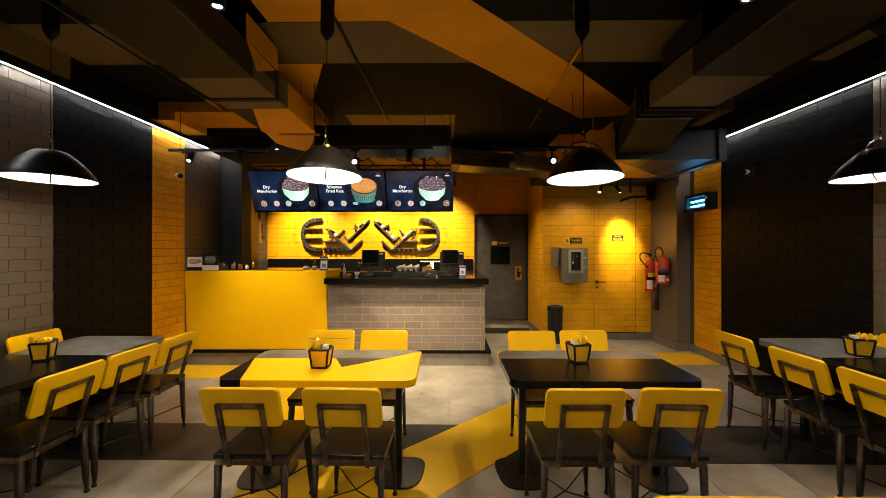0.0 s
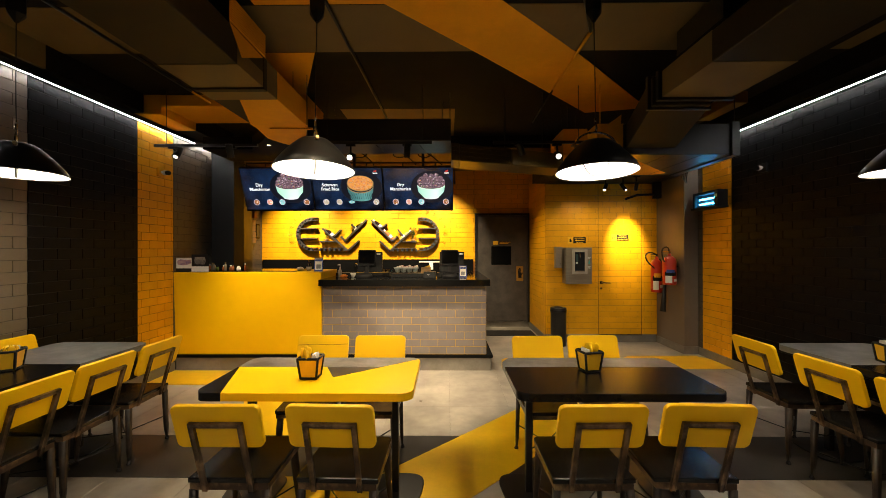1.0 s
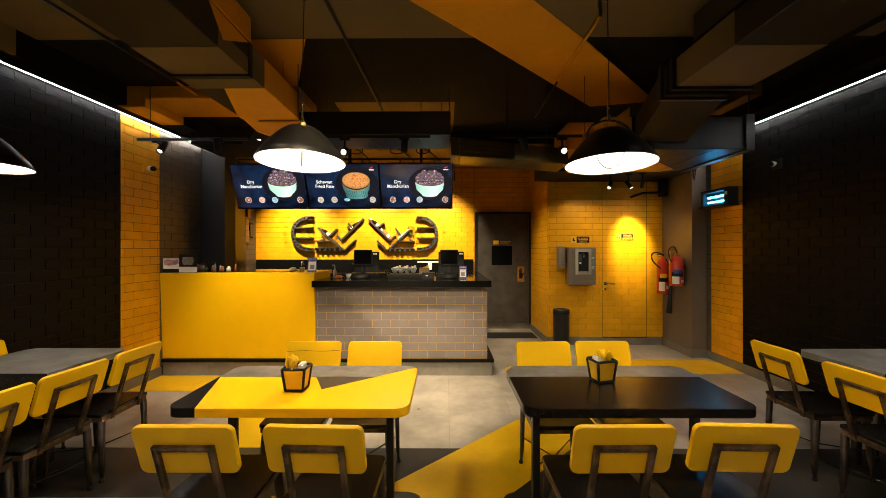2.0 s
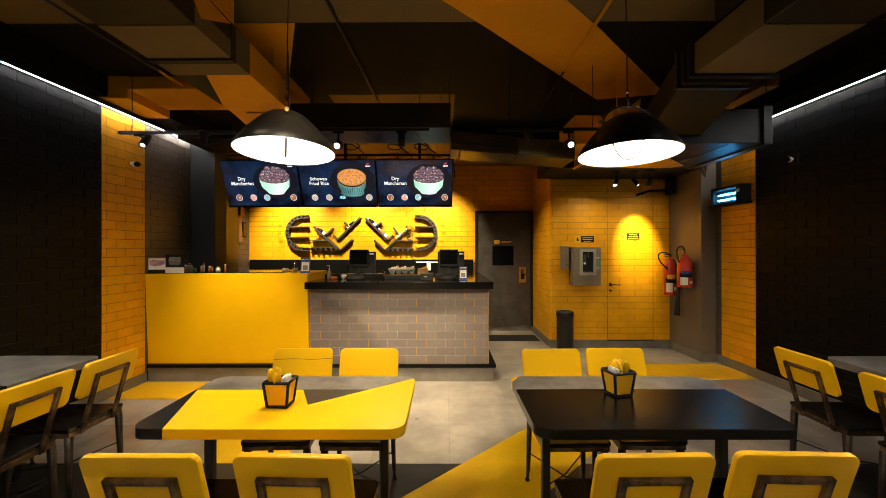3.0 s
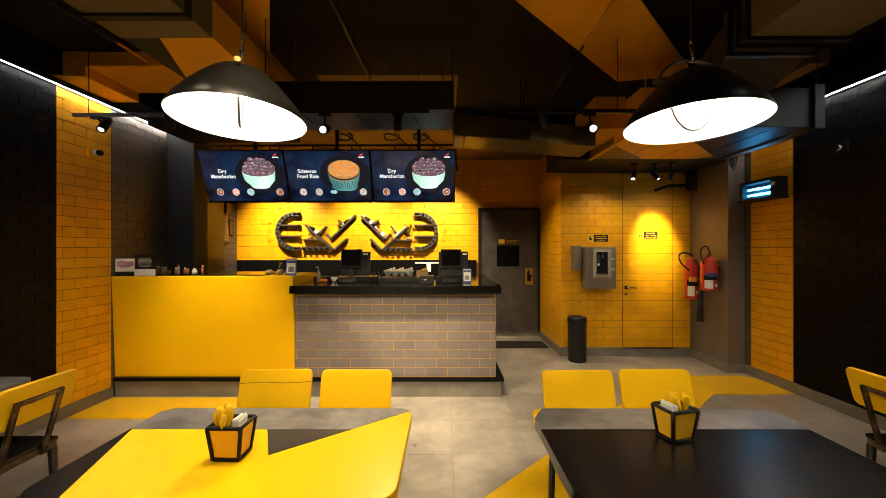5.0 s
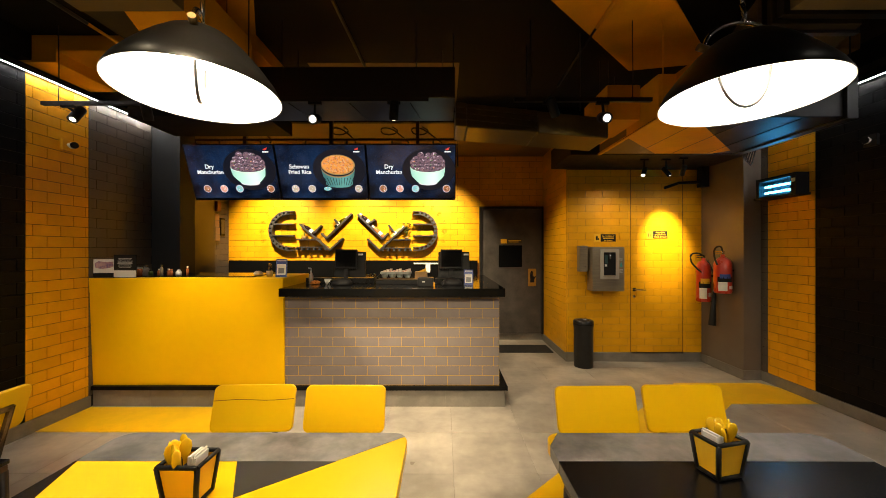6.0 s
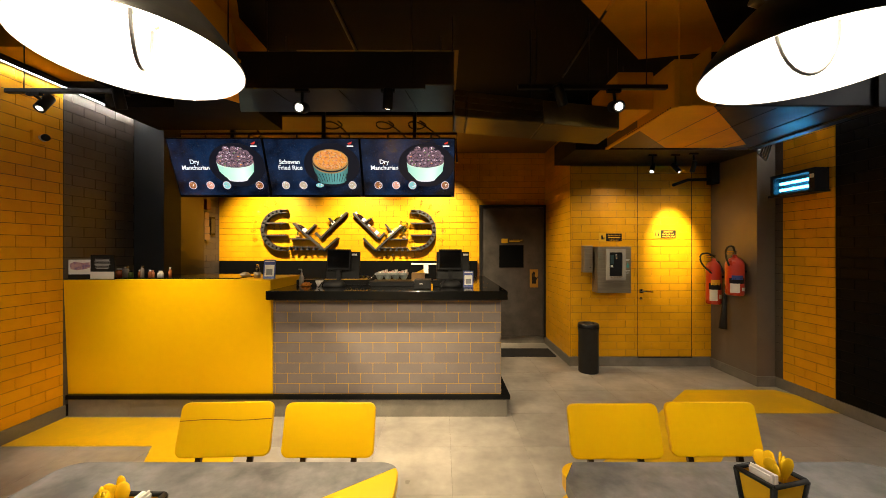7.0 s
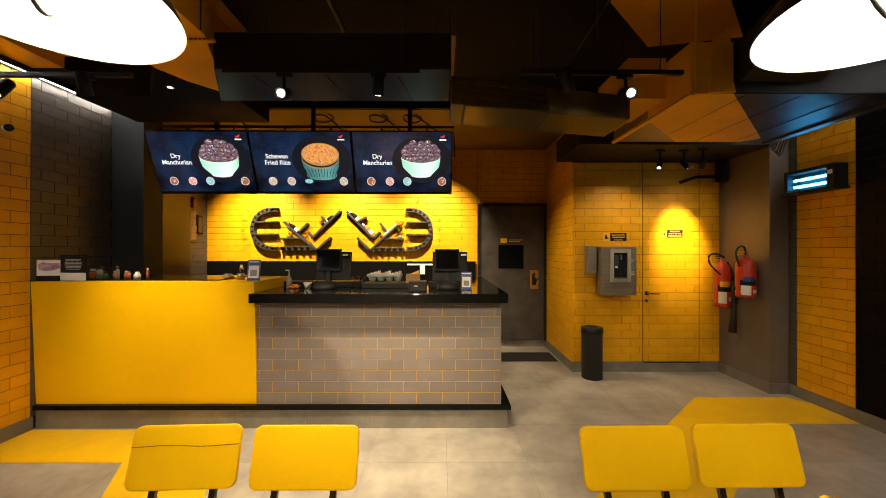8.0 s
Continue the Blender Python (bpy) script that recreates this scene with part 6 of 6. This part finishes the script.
bmesh.ops.create_icosphere(bm, subdivisions=2, radius=0.05)
for v in bm.verts:
    v.co *= 1 + 0.3 * noise.noise(v.co * 60)
    v.co.z = max(v.co.z * 0.6, -0.02)
turn(bm, pose(-1.92, 5.60, 1.336))
part("wrap", bm, STEEL, foil)

tray_box = thing("equipment_box", "low black equipment box on the worktop", "box")
box_part("case", (-0.68, -0.06, 5.70, 5.97, 1.213, 1.262), MATTBLACK, tray_box, 0.004)
tray = thing("muffin_tray", "pale green tray with round cups and small red packets", "tray")
bm = bmesh.new()
bm_box(bm, -0.64, -0.30, 5.74, 5.90, 1.325, 1.345)
for k in range(4):
    bm_lathe(bm, [(0, 0.272), (0.022, 0.276), (0.035, 0.295), (0.0415, 0.326)], 16, (-0.595 + 0.085 * k, 5.80, 1.0))
part("tray_body", bm, mat("pale_green_plastic", (0.27, 0.30, 0.28), 0.4), tray)
bm = bmesh.new()
for k in range(9):
    x = -0.61 + 0.035 * k
    bm_box(bm, x, x + 0.025, 5.78, 5.83, 1.3455, 1.358 + 0.01 * (k % 3))
part("packets", bm, mat("mixed_packets", (0.6, 0.12, 0.06), 0.4, second=(0.75, 0.7, 0.6), scale=35), tray)
for k in range(5):
    bm = bmesh.new()
    bm_lathe(bm, [(0, 0.0), (0.026, 0.0), (0.032, 0.10), (0.030, 0.10), (0.0245, 0.004), (0, 0.004)], 16, (-0.80 + 0.05 * (k % 3), 5.85 + 0.07 * (k // 3), 1.213))
    ob = thing("drinking_glass", "clear drinking glass on the worktop", "glass", "drinking glasses")
    part("tumbler", bm, CLEAR, ob)
cbox = thing("card_box", "open brown card box holding a yellow paper", "box")
box_part("carton", (-0.255, -0.12, 5.76, 5.88, 1.263, 1.345), CARD, cbox, 0.002)
bm = bmesh.new()
bm_prism(bm, [(-0.22, 1.345), (-0.13, 1.345), (-0.13, 1.385)], 0, 0.003)
turn(bm, Matrix.Translation((0, 5.82, 0)) @ UP)
part("paper", bm, ACCENT, cbox)
prn = thing("card_reader", "small black card printer on the worktop", "printer")
box_part("case", (-0.20, -0.04, 5.42, 5.56, 1.213, 1.305), MATTBLACK, prn, 0.008)
bm = bmesh.new()
bm_box(bm, -0.15, -0.12, 5.4185, 5.42, 1.26, 1.266)
part("badge", bm, WHITE, prn)
drawer = thing("cash_drawer", "flat black cash drawer below the till", "drawer")
box_part("case", (-0.03, 0.30, 5.72, 5.90, 1.213, 1.27), MATTBLACK, drawer, 0.005)
till_box = thing("equipment_box", "low black equipment box in front of the till", "box")
box_part("case", (-1.50, -0.72, 5.84, 5.98, 1.213, 1.268), MATTBLACK, till_box, 0.004)
mats_y = thing("yellow_board", "thin yellow board lying on the black box", "board")
box_part("board_sheet", (-1.20, -0.74, 5.845, 5.975, 1.269, 1.275), ACCENT, mats_y, 0.001)
soap = thing("soap_bottle", "clear pump bottle behind the counter", "bottle")
bm = bmesh.new()
bm_lathe(bm, [(0, 0), (0.024, 0), (0.024, 0.09), (0.010, 0.115), (0.010, 0.135), (0, 0.135)], 16, (-1.42, 5.78, 1.213))
part("bottle_body", bm, CLEARISH, soap)
bm = bmesh.new()
bm_tube(bm, [(-1.42, 5.78, 1.345), (-1.42, 5.78, 1.385), (-1.45, 5.77, 1.385)], 0.006, 8)
part("pump", bm, WHITE, soap)
hooks = thing("order_rail", "white order rail on the black splashback", "rail")
box_part("rail", (-0.46, 0.05, 8.145, 8.163, 1.335, 1.36), WHITE, hooks, 0.002)
box_part("slip", (-0.25, -0.17, 8.135, 8.144, 1.19, 1.334), PAPER, hooks, 0)
faucet = thing("tap", "chrome tap in front of the splashback", "tap")
bm = bmesh.new()
bm_tube(bm, [(-1.75, 8.0, 0.94), (-1.75, 8.0, 1.25), (-1.72, 7.95, 1.32), (-1.66, 7.88, 1.30), (-1.65, 7.86, 1.25)], 0.016, 10)
part("spout", bm, CHROME, faucet)
bowl = thing("white_bowl", "small white bowl behind the worktop edge", "bowl")
bm = bmesh.new()
bm_lathe(bm, [(0, 0), (0.022, 0.0), (0.042, 0.055), (0.039, 0.055), (0.02, 0.006), (0, 0.006)], 18, (-1.22, 5.74, 1.213))
part("bowl_body", bm, WHITE, bowl)
cloth = thing("orange_cloth", "crumpled orange cloth on the worktop", "cloth")
bm = bmesh.new()
bmesh.ops.create_icosphere(bm, subdivisions=3, radius=0.05)
for v in bm.verts:
    v.co *= 1 + 0.35 * noise.noise(v.co * 45)
    v.co.z = max(v.co.z * 0.5, -0.014)
turn(bm, pose(-1.35, 5.72, 1.228))
part("fold", bm, mat("orange_cloth_weave", (0.6, 0.2, 0.02), 0.8), cloth)


# ---- tiles and bricks ----
BRICKS = {}


def brick_mesh(w, h, material, d=0.0055, gap=0.0022):
    key = (round(w, 3), round(h, 3), material.name)
    if key not in BRICKS:
        bm = bmesh.new()
        c = 0.0016 if d > 0.004 else 0.0008
        x, z = w / 2 - gap, h / 2 - gap
        a = [bm.verts.new(p) for p in ((-x, 0.003, -z), (x, 0.003, -z), (x, 0.003, z), (-x, 0.003, z))]
        b = [bm.verts.new(p) for p in ((-x, -d + c, -z), (x, -d + c, -z), (x, -d + c, z), (-x, -d + c, z))]
        e = [bm.verts.new(p) for p in ((-x + c, -d, -z + c), (x - c, -d, -z + c), (x - c, -d, z - c), (-x + c, -d, z - c))]
        for p, q in ((a, b), (b, e)):
            for k in range(4):
                bm.faces.new((p[k], p[(k + 1) % 4], q[(k + 1) % 4], q[k]))
        bm.faces.new(e)
        BRICKS[key] = finish(bm, "brick", material)
    return BRICKS[key]


def brick_wall(parent, origin, angle, length, z0, z1, bands, shift=0.0, near=None, L=0.24, H=0.1, limit=300, d=0.0055, gap=0.0022):
    """Courses of bricks along a wall; bands: (end, material) along it; near: the stretch whose bricks are single pieces."""
    base = Matrix.Translation(origin) @ Matrix.Rotation(radians(angle), 4, "Z")
    made, rest = 0, []
    course = 0
    z = z0
    while z < z1 - 0.02:
        h = min(H, z1 - z)
        u = -L + (shift + (L / 2 if course % 2 else 0)) % L
        while u < length:
            cuts = [u] + [e for e, m in bands if u < e < u + L] + [u + L]
            for s, t in zip(cuts, cuts[1:]):
                s, t = max(s, 0), min(t, length)
                if t - s < 0.014:
                    continue
                m = next(m for e, m in bands if (s + t) / 2 < e)
                place = base @ Matrix.Translation(((s + t) / 2, 0, z + h / 2))
                single = near is None or near[0] <= (s + t) / 2 <= near[1]
                if single and made < limit:
                    ob = new("brick", brick_mesh(t - s, h, m, d, gap))
                    ob.parent = parent
                    ob.matrix_basis = place
                    made += 1
                else:
                    rest.append((place, brick_mesh(t - s, h, m, d, gap), m))
            u += L
        z += H
        course += 1
    if rest:
        mats = []
        for p, me, m in rest:
            if m not in mats:
                mats.append(m)
        verts, faces, ids = [], [], []
        for p, me, m in rest:
            o = len(verts)
            verts += [tuple(p @ v.co) for v in me.vertices]
            faces += [[o + i for i in f.vertices] for f in me.polygons]
            ids += [mats.index(m)] * len(me.polygons)
        me = bpy.data.meshes.new("brick_field")
        me.from_pydata(verts, [], faces)
        for m in mats:
            me.materials.append(m)
        me.polygons.foreach_set("material_index", ids)
        ob = new("brick_field", me)
        ob.parent = parent
        ob["kind"] = "stuff"


# side walls run with their faces towards the room
brick_wall(wall_left, (XL, YS, 0), 90, 6.17 - YS, 0.115, 3.17, [(3.63 - YS, TAUPE), (4.785 - YS, BLACKTILE), (5.356 - YS, ORANGE), (99, TAUPE)], near=(4.8 - YS, 99))
brick_wall(wall_right, (XR, COL_Y, 0), -90, COL_Y - YS, 0.115, 3.17, [(COL_Y - 6.08, TAUPE), (COL_Y - 5.508, ORANGE), (COL_Y - 3.64, BLACKTILE), (99, TAUPE)], near=(0, COL_Y - 4.4))
brick_wall(wall_wc, (NIB_X, WC_Y, 0), 0, COL_X - NIB_X, 0.13, 2.74, [(2.73 - NIB_X, ORANGE), (3.47 - NIB_X, ORANGE), (99, ORANGE)], shift=0.03)
brick_wall(wall_nib, (NIB_X, YB, 0), -90, YB - WC_Y, 0.115, 3.24, [(99, ORANGE)])
brick_wall(wall_back, (-3.75, YB, 0), 0, 0.695 + 3.75, 1.35, 3.24, [(99, ORANGE)], shift=0.1)
brick_wall(wall_back, (0.695, YB, 0), 0, NIB_X - 0.695, 2.35, 3.24, [(99, ORANGE)], shift=0.05)
brick_wall(wall_kitchen, (-3.75, 7.735, 0), 90, YB - 7.735, 0.9, 3.2, [(99, TAUPE)])
brick_wall(counter, (-1.55, 5.40, 0), 0, 2.182, 0.215, 1.13, [(99, GREYTILE)], shift=0.02, H=0.0975, L=0.234, d=0.0016, gap=0.0023)
brick_wall(counter, (0.632, 5.40, 0), 90, 1.8, 0.215, 1.13, [(99, GREYTILE)], shift=0.02, H=0.0975, L=0.234, d=0.0016, gap=0.0023)

bm = bmesh.new()
bm_box(bm, -0.2988, 0.2988, -0.2988, 0.2988, -0.01, 0)
bevel(bm, 0.0015, 1)
tile_mesh = finish(bm, "tile", TILEFLOOR)
for i in range(-7, 7):
    for j in range(-11, 7):
        cx, cy = 0.138 + 0.6 * i + 0.3, 4.25 + 0.6 * j + 0.3
        if -3.9 < cx < 4.2 and -2.8 < cy < 8.5:
            ob = new("tile", tile_mesh)
            ob.parent = floor
            ob.location = (cx, cy, 0)
